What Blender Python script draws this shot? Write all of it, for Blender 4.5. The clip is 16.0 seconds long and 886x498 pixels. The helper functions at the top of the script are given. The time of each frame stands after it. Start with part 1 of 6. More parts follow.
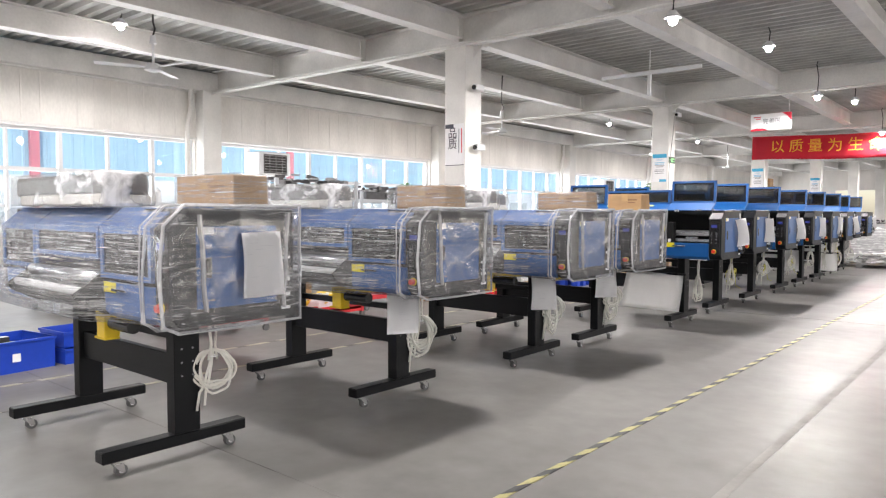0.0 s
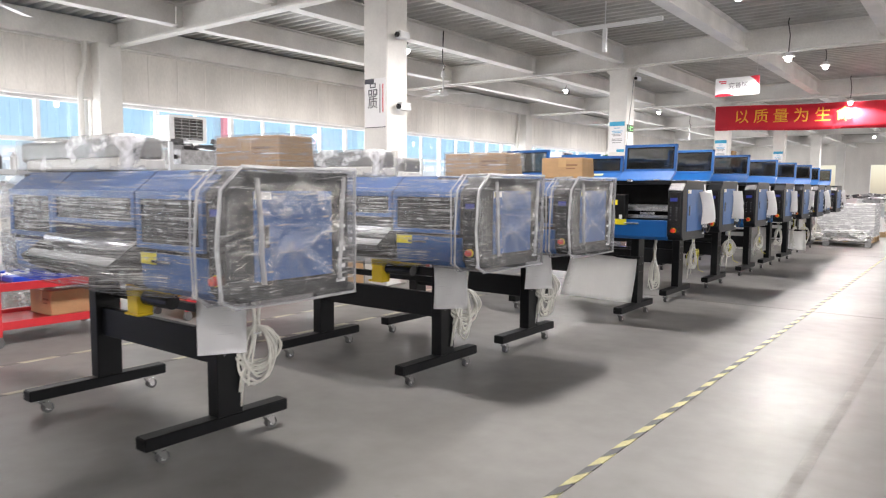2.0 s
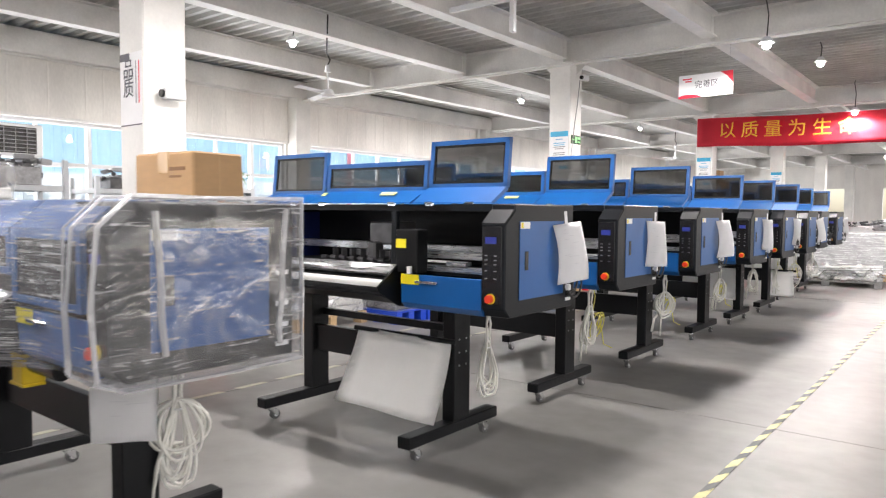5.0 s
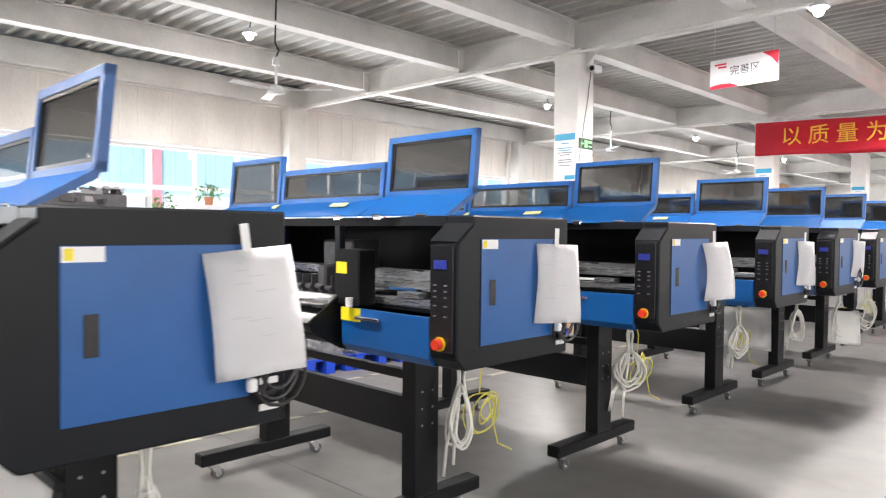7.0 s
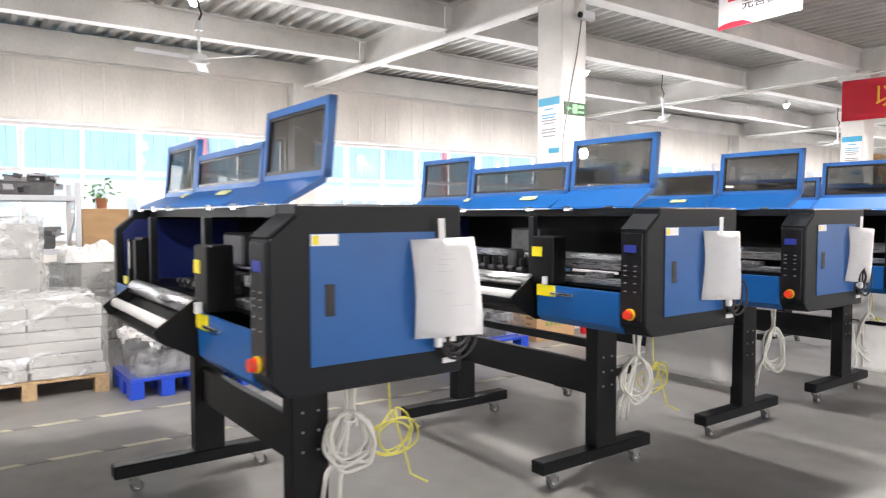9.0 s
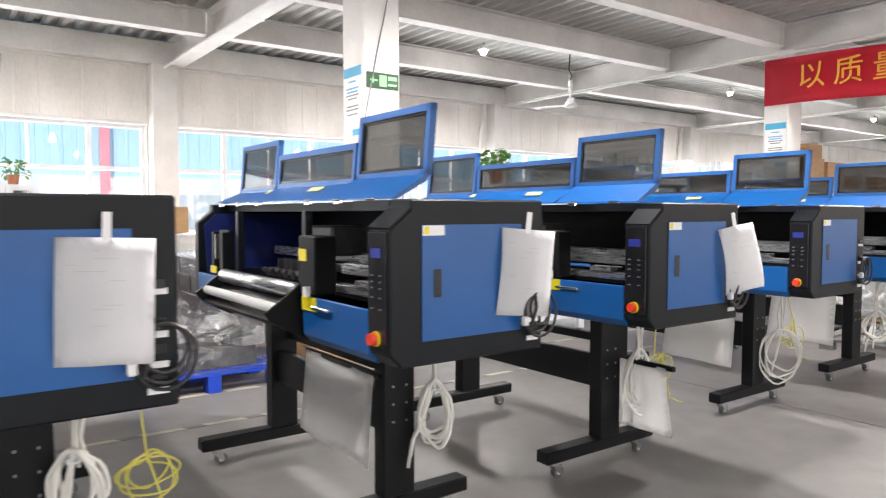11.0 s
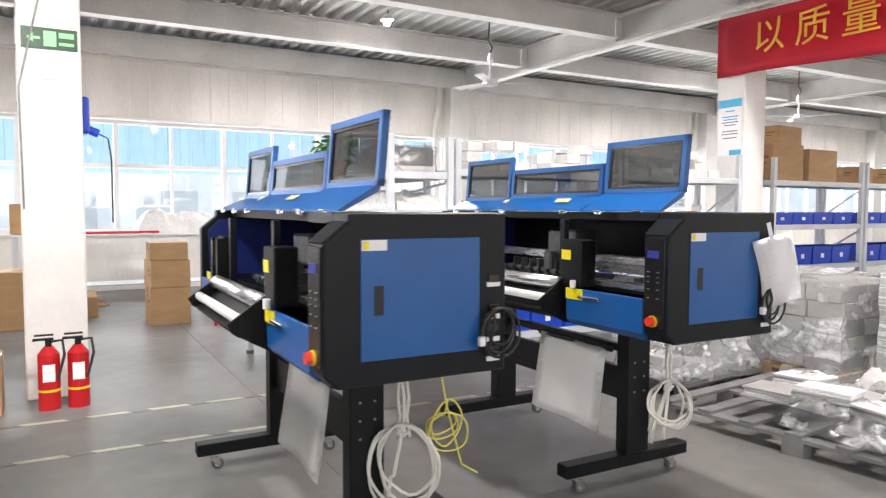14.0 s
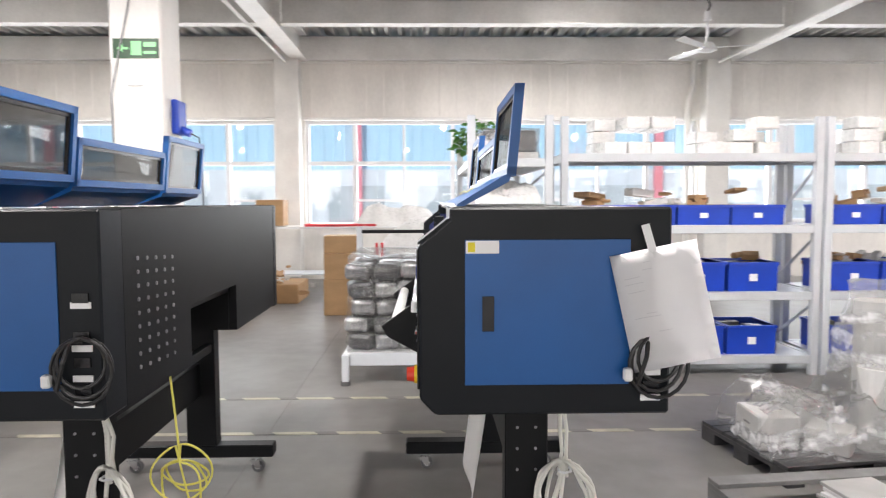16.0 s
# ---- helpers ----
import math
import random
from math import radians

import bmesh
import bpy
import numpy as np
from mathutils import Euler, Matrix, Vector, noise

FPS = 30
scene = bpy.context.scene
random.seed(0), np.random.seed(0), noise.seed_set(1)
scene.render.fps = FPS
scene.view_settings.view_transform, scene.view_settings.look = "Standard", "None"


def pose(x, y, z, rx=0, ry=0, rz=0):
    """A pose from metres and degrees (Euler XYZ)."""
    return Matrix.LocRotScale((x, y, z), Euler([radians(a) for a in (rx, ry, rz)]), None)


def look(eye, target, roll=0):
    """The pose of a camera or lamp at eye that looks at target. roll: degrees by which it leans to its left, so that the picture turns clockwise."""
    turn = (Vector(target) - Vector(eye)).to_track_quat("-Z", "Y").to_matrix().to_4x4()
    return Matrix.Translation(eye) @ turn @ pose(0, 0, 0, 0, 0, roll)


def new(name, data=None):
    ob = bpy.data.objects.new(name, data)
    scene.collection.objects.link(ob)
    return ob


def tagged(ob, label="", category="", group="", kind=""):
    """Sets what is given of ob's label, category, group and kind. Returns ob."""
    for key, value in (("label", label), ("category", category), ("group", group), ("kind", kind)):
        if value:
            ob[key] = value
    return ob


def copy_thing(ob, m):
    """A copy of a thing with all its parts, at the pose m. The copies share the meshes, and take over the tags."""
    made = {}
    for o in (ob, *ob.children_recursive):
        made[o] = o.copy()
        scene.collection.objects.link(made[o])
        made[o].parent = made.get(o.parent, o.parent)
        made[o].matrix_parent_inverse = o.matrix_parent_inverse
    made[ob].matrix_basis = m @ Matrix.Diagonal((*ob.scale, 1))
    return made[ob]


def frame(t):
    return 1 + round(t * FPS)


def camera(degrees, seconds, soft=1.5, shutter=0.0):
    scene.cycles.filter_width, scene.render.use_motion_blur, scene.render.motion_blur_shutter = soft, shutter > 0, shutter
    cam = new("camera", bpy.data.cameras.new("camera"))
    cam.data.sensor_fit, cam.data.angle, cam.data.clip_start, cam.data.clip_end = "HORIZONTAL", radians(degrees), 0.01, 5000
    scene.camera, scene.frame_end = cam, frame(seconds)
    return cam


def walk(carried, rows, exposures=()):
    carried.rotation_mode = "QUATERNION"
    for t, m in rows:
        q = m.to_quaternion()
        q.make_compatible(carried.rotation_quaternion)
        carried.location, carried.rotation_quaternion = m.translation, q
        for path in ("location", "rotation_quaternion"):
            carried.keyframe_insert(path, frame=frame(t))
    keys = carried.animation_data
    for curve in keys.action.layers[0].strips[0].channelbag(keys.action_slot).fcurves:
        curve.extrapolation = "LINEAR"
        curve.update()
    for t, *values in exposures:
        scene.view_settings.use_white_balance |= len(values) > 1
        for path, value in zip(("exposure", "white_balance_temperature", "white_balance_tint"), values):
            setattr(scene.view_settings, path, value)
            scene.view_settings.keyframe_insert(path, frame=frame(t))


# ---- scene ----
cam = camera(64.8, 16.0, soft=1.2, shutter=0.25)
PATH = [
    (0, (-0.012, 0.645, 1.259), (-1.302, 2.169, 1.154), 0.2),
    (0.5, (-0.113, 0.831, 1.227), (-1.401, 2.356, 1.106), 0.2),
    (1, (-0.249, 1.146, 1.213), (-1.51, 2.692, 1.059), 0.2),
    (1.5, (-0.378, 1.599, 1.209), (-1.606, 3.168, 1.035), 0.4),
    (2, (-0.501, 2.097, 1.213), (-1.71, 3.68, 1.037), 0.4),
    (2.5, (-0.599, 2.637, 1.218), (-1.792, 4.232, 1.039), 0.6),
    (3, (-0.647, 3.18, 1.215), (-1.831, 4.783, 1.045), 0.6),
    (3.5, (-0.682, 3.779, 1.223), (-1.858, 5.388, 1.061), 0.6),
    (4, (-0.736, 4.34, 1.226), (-1.911, 5.952, 1.075), 0.7),
    (4.5, (-0.766, 4.909, 1.228), (-1.963, 6.506, 1.101), 0.7),
    (5, (-0.797, 5.48, 1.251), (-2.034, 7.048, 1.143), 0.5),
    (5.2, (-0.821, 5.706, 1.264), (-2.07, 7.264, 1.157), 0.5),
    (7.3, (-1.014, 8.088, 1.241), (-2.457, 9.472, 1.2), 0.4),
    (7.5, (-1.015, 8.309, 1.242), (-2.494, 9.654, 1.197), 0.2),
    (8, (-0.976, 8.893, 1.252), (-2.524, 10.158, 1.192), 0.0),
    (8.5, (-0.887, 9.47, 1.242), (-2.484, 10.672, 1.168), -0.1),
    (9, (-0.814, 10.093, 1.265), (-2.43, 11.267, 1.17), -0.1),
    (9.5, (-0.788, 10.722, 1.267), (-2.416, 11.878, 1.166), -0.2),
    (10, (-0.77, 11.329, 1.262), (-2.392, 12.494, 1.161), 0.1),
    (10.2, (-0.797, 11.588, 1.249), (-2.417, 12.757, 1.15), -0.0),
    (12.3, (-0.736, 13.899, 1.28), (-2.35, 15.075, 1.174), 0.1),
    (12.5, (-0.734, 14.121, 1.284), (-2.366, 15.272, 1.177), 0.2),
    (13, (-0.737, 14.666, 1.279), (-2.399, 15.771, 1.17), 0.1),
    (13.5, (-0.763, 15.216, 1.294), (-2.466, 16.259, 1.182), 0.1),
    (14, (-0.792, 15.789, 1.309), (-2.537, 16.758, 1.194), 0.2),
    (14.5, (-0.866, 16.354, 1.303), (-2.663, 17.225, 1.184), 0.1),
    (15, (-0.92, 16.896, 1.308), (-2.763, 17.663, 1.185), -0.1),
    (15.5, (-0.977, 17.405, 1.312), (-2.91, 17.901, 1.176), 0.2),
    (16, (-1.001, 17.898, 1.312), (-2.996, 17.94, 1.177), -0.2),
]
walk(cam, [(t, look(eye, target, roll)) for t, eye, target, roll in PATH],
     [(0.0, 0.37, 6500, 15), (3.5, 0.4, 6500, 15), (8.0, 0.8, 6500, 15), (10.0, 0.68, 6500, 15), (12.5, 0.58, 6500, 15), (15.0, 0.38, 6500, 15), (16.0, 0.35, 6500, 15)])


# ---------------------------------------------------------------- light
world = bpy.data.worlds.new("world")
scene.world = world
world.use_nodes = True
wn = world.node_tree.nodes
sky = wn.new("ShaderNodeTexSky")
sky.sky_type, sky.sun_disc = "NISHITA", False
sky.sun_elevation, sky.sun_rotation = radians(48), radians(60)
world.node_tree.links.new(sky.outputs[0], wn["Background"].inputs[0])
wn["Background"].inputs[1].default_value = 0.15


def lamp(name, kind, m, energy, color=(1, 1, 1), **kw):
    d = bpy.data.lights.new(name, kind)
    d.energy, d.color = energy, color
    for k, v in kw.items():
        if k == "size":
            d.size = v
        elif k == "size_y":
            d.shape, d.size_y = "RECTANGLE", v
        elif k == "angle":
            d.angle = v
        elif k == "radius":
            d.shadow_soft_size = v
        elif k == "cone":
            d.spot_size, d.spot_blend = v, 0.3
    ob = new(name, d)
    ob.matrix_world = m
    return ob


lamp("sun", "SUN", look((20, -10, 30), (0, 5, 0)), 2.4, (1, 0.95, 0.88), angle=radians(0.5))

# room measures
WX, EX = -12.95, 9.5            # window wall, opposite wall
SY, NY = -7.0, 50.0            # end walls
SILL, HEAD, CLAD, DECK = 0.9, 2.69, 3.66, 4.07
BAYS = [8.62 + 7.16 * i for i in range(-2, 6)]
BEAMZ = 3.66   # column lines
COLX = (-6.58, -6.2)

# ---------------------------------------------------------------- materials
def mat(name, base, rough=0.5, metal=0.0, vary=0.12, scale=3.0, bump=0.0, bscale=40.0, dark=None, coat=0.0, fine=30.0, stretch=(1, 1, 1), spec=0.5):
    m = bpy.data.materials.new(name)
    m.use_nodes = True
    nt = m.node_tree
    p = nt.nodes["Principled BSDF"]
    p.inputs["Roughness"].default_value = rough
    p.inputs["Metallic"].default_value = metal
    p.inputs["Coat Weight"].default_value = coat
    p.inputs["Specular IOR Level"].default_value = spec
    tc = nt.nodes.new("ShaderNodeTexCoord")
    mp = nt.nodes.new("ShaderNodeMapping")
    mp.inputs["Scale"].default_value = stretch
    nt.links.new(tc.outputs["Object"], mp.inputs[0])
    a = nt.nodes.new("ShaderNodeTexNoise")
    a.inputs["Scale"].default_value, a.inputs["Detail"].default_value = scale, 5
    b = nt.nodes.new("ShaderNodeTexNoise")
    b.inputs["Scale"].default_value, b.inputs["Detail"].default_value = fine, 3
    nt.links.new(mp.outputs[0], a.inputs[0])
    nt.links.new(mp.outputs[0], b.inputs[0])
    add = nt.nodes.new("ShaderNodeMath")
    add.operation = "MULTIPLY_ADD"
    add.inputs[1].default_value = 0.35
    nt.links.new(b.outputs[0], add.inputs[0])
    nt.links.new(a.outputs[0], add.inputs[2])
    ramp = nt.nodes.new("ShaderNodeValToRGB")
    lo = dark or tuple(c * (1 - vary) for c in base)
    hi = tuple(min(1, c * (1 + vary * 0.6)) for c in base)
    ramp.color_ramp.elements[0].position, ramp.color_ramp.elements[1].position = 0.45, 0.9
    ramp.color_ramp.elements[0].color, ramp.color_ramp.elements[1].color = (*lo, 1), (*hi, 1)
    nt.links.new(add.outputs[0], ramp.inputs[0])
    nt.links.new(ramp.outputs[0], p.inputs["Base Color"])
    rr = nt.nodes.new("ShaderNodeMapRange")
    rr.inputs[3].default_value, rr.inputs[4].default_value = max(0.02, rough * 0.8), min(1, rough * 1.2)
    nt.links.new(b.outputs[0], rr.inputs[0])
    nt.links.new(rr.outputs[0], p.inputs["Roughness"])
    if bump:
        bp = nt.nodes.new("ShaderNodeBump")
        c = nt.nodes.new("ShaderNodeTexNoise")
        c.inputs["Scale"].default_value, c.inputs["Detail"].default_value = bscale, 4
        nt.links.new(mp.outputs[0], c.inputs[0])
        bp.inputs["Strength"].default_value, bp.inputs["Distance"].default_value = bump, 0.01
        nt.links.new(c.outputs[0], bp.inputs["Height"])
        nt.links.new(bp.outputs[0], p.inputs["Normal"])
    return m


def glow(name, color, strength):
    m = bpy.data.materials.new(name)
    m.use_nodes = True
    p = m.node_tree.nodes["Principled BSDF"]
    p.inputs["Base Color"].default_value = (*color, 1)
    p.inputs["Emission Color"].default_value = (*color, 1)
    p.inputs["Emission Strength"].default_value = strength
    return m


def clear(name, tint, gloss=0.08, rough=0.03, wrinkle=0.0, cover=0.0, streak=24.0, blob=0.35, lines=0.0, taut=48.0, warp=0.5, haze=None):
    """A thin sheet: see-through with a gloss, tinted; wrinkle adds creases that catch the light, cover a milky share,
    lines white crease highlights painted in.
    """
    m = bpy.data.materials.new(name)
    m.use_nodes = True
    nt = m.node_tree
    nt.nodes.remove(nt.nodes["Principled BSDF"])
    out = nt.nodes["Material Output"]
    tr = nt.nodes.new("ShaderNodeBsdfTransparent")
    tr.inputs[0].default_value = (*tint, 1)
    gl = nt.nodes.new("ShaderNodeBsdfGlossy")
    gl.inputs["Roughness"].default_value = rough
    mix = nt.nodes.new("ShaderNodeMixShader")
    mix.inputs[0].default_value = gloss
    nt.links.new(tr.outputs[0], mix.inputs[1])
    nt.links.new(gl.outputs[0], mix.inputs[2])
    last = mix
    if wrinkle:
        tc = nt.nodes.new("ShaderNodeTexCoord")
        mp = nt.nodes.new("ShaderNodeMapping")
        mp.inputs["Scale"].default_value = (0.9, 0.9, streak)
        mp.inputs["Rotation"].default_value = (0.1, 0.12, 0.0)
        nt.links.new(tc.outputs["Object"], mp.inputs[0])
        n = nt.nodes.new("ShaderNodeTexNoise")
        n.inputs["Scale"].default_value, n.inputs["Detail"].default_value, n.inputs["Distortion"].default_value = 2.6, 6, 1.2
        nt.links.new(mp.outputs[0], n.inputs[0])
        n2 = nt.nodes.new("ShaderNodeTexNoise")
        n2.inputs["Scale"].default_value, n2.inputs["Detail"].default_value, n2.inputs["Distortion"].default_value = 9, 4, 2.0
        nt.links.new(tc.outputs["Object"], n2.inputs[0])
        s = nt.nodes.new("ShaderNodeMath")
        s.operation = "MULTIPLY_ADD"
        s.inputs[1].default_value = blob
        nt.links.new(n2.outputs[0], s.inputs[0])
        nt.links.new(n.outputs[0], s.inputs[2])
        bp = nt.nodes.new("ShaderNodeBump")
        bp.inputs["Strength"].default_value, bp.inputs["Distance"].default_value = wrinkle, 0.03
        nt.links.new(s.outputs[0], bp.inputs["Height"])
        nt.links.new(bp.outputs[0], gl.inputs["Normal"])
        ridge = nt.nodes.new("ShaderNodeMapRange")
        ridge.inputs[1].default_value, ridge.inputs[2].default_value = 0.5 + blob * 0.5, 0.7 + blob * 0.6
        ridge.inputs[3].default_value, ridge.inputs[4].default_value = gloss * 0.6, min(1, gloss * 2.4)
        nt.links.new(s.outputs[0], ridge.inputs[0])
        nt.links.new(ridge.outputs[0], mix.inputs[0])
        if cover:
            df = nt.nodes.new("ShaderNodeBsdfDiffuse")
            df.inputs[0].default_value = (0.85, 0.86, 0.88, 1)
            m2 = nt.nodes.new("ShaderNodeMixShader")
            cr = nt.nodes.new("ShaderNodeMapRange")
            cr.inputs[1].default_value, cr.inputs[2].default_value = 0.51 + blob * 0.52, 0.7 + blob * 0.6
            cr.inputs[3].default_value, cr.inputs[4].default_value = cover * 0.3 if haze is None else haze, min(1.0, cover * 3.2)
            nt.links.new(s.outputs[0], cr.inputs[0])
            share = cr.outputs[0]
            if lines:
                # highlights on fine taut creases, painted as white diffuse lines, in patches
                mp2 = nt.nodes.new("ShaderNodeMapping")
                mp2.inputs["Scale"].default_value = (1.6, 1.6, taut)
                mp2.inputs["Rotation"].default_value = (-0.05, 0.06, 0)
                nt.links.new(tc.outputs["Object"], mp2.inputs[0])
                n3 = nt.nodes.new("ShaderNodeTexNoise")
                n3.inputs["Scale"].default_value, n3.inputs["Detail"].default_value, n3.inputs["Distortion"].default_value = 2.2, 3, warp
                nt.links.new(mp2.outputs[0], n3.inputs[0])
                thin = nt.nodes.new("ShaderNodeMapRange")
                thin.inputs[1].default_value, thin.inputs[2].default_value, thin.inputs[3].default_value, thin.inputs[4].default_value = 0.56, 0.72, 0.0, lines
                nt.links.new(n3.outputs[0], thin.inputs[0])
                patch = nt.nodes.new("ShaderNodeMapRange")
                patch.inputs[1].default_value, patch.inputs[2].default_value, patch.inputs[3].default_value, patch.inputs[4].default_value = 0.4, 0.62, 0.25, 1.0
                nt.links.new(n2.outputs[0], patch.inputs[0])
                both = nt.nodes.new("ShaderNodeMath")
                both.operation = "MULTIPLY_ADD"
                nt.links.new(thin.outputs[0], both.inputs[0])
                nt.links.new(patch.outputs[0], both.inputs[1])
                nt.links.new(share, both.inputs[2])
                share = both.outputs[0]
            nt.links.new(share, m2.inputs[0])
            nt.links.new(mix.outputs[0], m2.inputs[1])
            nt.links.new(df.outputs[0], m2.inputs[2])
            last = m2
    nt.links.new(last.outputs[0], out.inputs[0])
    return m


def thin_white(name, base, through_share=0.35):
    """Paper or film: diffuse, and letting part of the light through from behind."""
    m = mat(name, base, 0.6, vary=0.04, scale=6)
    nt = m.node_tree
    p = nt.nodes["Principled BSDF"]
    tl_ = nt.nodes.new("ShaderNodeBsdfTranslucent")
    tl_.inputs[0].default_value = (*base, 1)
    mx = nt.nodes.new("ShaderNodeMixShader")
    mx.inputs[0].default_value = through_share
    nt.links.new(p.outputs[0], mx.inputs[1])
    nt.links.new(tl_.outputs[0], mx.inputs[2])
    nt.links.new(mx.outputs[0], nt.nodes["Material Output"].inputs[0])
    return m


def floor_mat():
    m = mat("floor_concrete", (0.245, 0.238, 0.23), 0.36, vary=0.3, scale=0.5, bump=0.02, bscale=3.0, fine=6)
    nt = m.node_tree
    p = nt.nodes["Principled BSDF"]
    p.inputs["Specular IOR Level"].default_value = 0.12
    base_link = p.inputs["Base Color"].links[0].from_socket
    tc = nt.nodes.new("ShaderNodeTexCoord")
    # drag marks along the aisle, and small dark spots
    mp = nt.nodes.new("ShaderNodeMapping")
    mp.inputs["Scale"].default_value = (2.2, 0.16, 1)
    mp.inputs["Rotation"].default_value = (0, 0, 0.05)
    nt.links.new(tc.outputs["Object"], mp.inputs[0])
    streaks = nt.nodes.new("ShaderNodeTexNoise")
    streaks.inputs["Scale"].default_value, streaks.inputs["Detail"].default_value, streaks.inputs["Distortion"].default_value = 1.6, 7, 0.6
    nt.links.new(mp.outputs[0], streaks.inputs[0])
    spots = nt.nodes.new("ShaderNodeTexVoronoi")
    spots.inputs["Scale"].default_value, spots.inputs["Randomness"].default_value = 1.9, 1.0
    nt.links.new(tc.outputs["Object"], spots.inputs[0])
    sr = nt.nodes.new("ShaderNodeMapRange")
    sr.inputs[1].default_value, sr.inputs[2].default_value, sr.inputs[3].default_value, sr.inputs[4].default_value = 0.45, 0.85, 0.0, 0.35
    nt.links.new(streaks.outputs[0], sr.inputs[0])
    pr = nt.nodes.new("ShaderNodeMapRange")
    pr.inputs[1].default_value, pr.inputs[2].default_value, pr.inputs[3].default_value, pr.inputs[4].default_value = 0.02, 0.045, 0.55, 0.0
    nt.links.new(spots.outputs[0], pr.inputs[0])
    mx = nt.nodes.new("ShaderNodeMath")
    mx.operation = "MAXIMUM"
    nt.links.new(sr.outputs[0], mx.inputs[0])
    nt.links.new(pr.outputs[0], mx.inputs[1])
    dirt = nt.nodes.new("ShaderNodeMixRGB")
    dirt.inputs[2].default_value = (0.2, 0.19, 0.18, 1)
    nt.links.new(mx.outputs[0], dirt.inputs[0])
    nt.links.new(base_link, dirt.inputs[1])
    nt.links.new(dirt.outputs[0], p.inputs["Base Color"])
    worn = nt.nodes.new("ShaderNodeTexNoise")
    worn.inputs["Scale"].default_value, worn.inputs["Detail"].default_value = 0.7, 2
    nt.links.new(tc.outputs["Object"], worn.inputs[0])
    rg = nt.nodes.new("ShaderNodeMapRange")
    rg.inputs[1].default_value, rg.inputs[2].default_value, rg.inputs[3].default_value, rg.inputs[4].default_value = 0.2, 0.8, 0.3, 0.5
    nt.links.new(worn.outputs[0], rg.inputs[0])
    nt.links.new(rg.outputs[0], p.inputs["Roughness"])
    return m


M_FLOOR = floor_mat()
M_WALL = mat("wall_paint", (0.85, 0.825, 0.785), 0.6, vary=0.16, scale=1.2, bump=0.08, bscale=20, stretch=(1, 1, 0.4))
M_STEEL = mat("white_steel_paint", (0.82, 0.81, 0.785), 0.45, vary=0.15, scale=1.5, bump=0.05)
M_DECK = mat("galvanised_deck", (0.52, 0.52, 0.5), 0.5, 0.1, vary=0.2, scale=2)
M_COL = mat("column_paint", (0.8, 0.79, 0.76), 0.5, vary=0.1, scale=2.5, bump=0.06)
M_BLACK = mat("black_powder_coat", (0.0045, 0.005, 0.006), 0.46, spec=0.22, vary=0.2, scale=8, bump=0.05, bscale=400, fine=300)
M_PANEL = mat("panel_black", (0.012, 0.012, 0.014), 0.25, vary=0.15, scale=8)
M_CHAR = mat("charcoal_coat", (0.0065, 0.0085, 0.0115), 0.4, spec=0.22, vary=0.15, scale=6, bump=0.05, bscale=400, fine=300)
M_BLUE = mat("blue_coat", (0.003, 0.092, 0.32), 0.38, vary=0.1, scale=5, bump=0.03, bscale=300, fine=200)
M_NAVY = mat("navy_coat", (0.008, 0.018, 0.12), 0.4, vary=0.1)
M_ALU = mat("brushed_aluminium", (0.72, 0.73, 0.75), 0.28, 0.9, vary=0.1, scale=6, stretch=(0.3, 8, 8))
M_CHROME = mat("chrome", (0.8, 0.8, 0.82), 0.12, 1.0, vary=0.05)
M_RUBBER = mat("grey_rubber", (0.12, 0.12, 0.12), 0.6)
M_WHITEP = mat("white_plastic", (0.78, 0.79, 0.8), 0.4, vary=0.06)
M_PAPER = mat("paper", (0.88, 0.88, 0.89), 0.65, vary=0.03, scale=6)
M_JOINT = mat("joint_filler", (0.2, 0.19, 0.185), 0.6)
M_CABLEW = mat("white_cable", (0.72, 0.71, 0.66), 0.45, vary=0.1)
M_CABLEB = mat("black_cable", (0.015, 0.015, 0.016), 0.4)
M_CABLEY = mat("yellow_cable", (0.72, 0.66, 0.12), 0.45)
M_YELLOW = mat("yellow_sticker", (0.85, 0.72, 0.02), 0.4, vary=0.06)
M_PALEY = mat("pale_yellow_sticker", (0.75, 0.72, 0.32), 0.4, vary=0.06)
M_YPAINT = mat("yellow_paint", (0.86, 0.6, 0.02), 0.4, vary=0.1)
M_RED = mat("red_plastic", (0.75, 0.05, 0.02), 0.35)
M_SCREEN = glow("lcd_screen", (0.01, 0.02, 0.18), 0.25)
M_TINT = clear("tinted_acrylic", (0.38, 0.385, 0.385), 0.08, 0.02)
M_GLASS = clear("window_glass", (0.93, 0.96, 0.97), 0.05, 0.01)
M_WRAP = clear("stretch_wrap", (0.88, 0.89, 0.91), 0.13, 0.14, wrinkle=0.4, cover=0.13, streak=60.0, blob=0.3, lines=0.6, taut=85.0, haze=0.07)
M_WRAPE = clear("stretch_wrap_end", (0.86, 0.87, 0.89), 0.14, 0.1, wrinkle=0.4, cover=0.1, streak=1.6, blob=0.3, lines=0.42, taut=30.0, warp=1.4, haze=0.08)
M_WRAPM = clear("cloudy_wrap", (0.85, 0.85, 0.84), 0.13, 0.2, wrinkle=0.3, cover=0.36, streak=2.2, blob=0.35)
M_WRAPC = clear("thin_clear_wrap", (0.88, 0.88, 0.89), 0.14, 0.1, wrinkle=0.7, cover=0.07, streak=3.0, blob=0.6)
M_CARD = mat("cardboard", (0.42, 0.26, 0.13), 0.75, vary=0.14, scale=4, stretch=(1, 1, 3))
M_CARDINK = mat("carton_print", (0.22, 0.12, 0.06), 0.8)
M_TAPEB = mat("packing_tape", (0.5, 0.33, 0.17), 0.25)
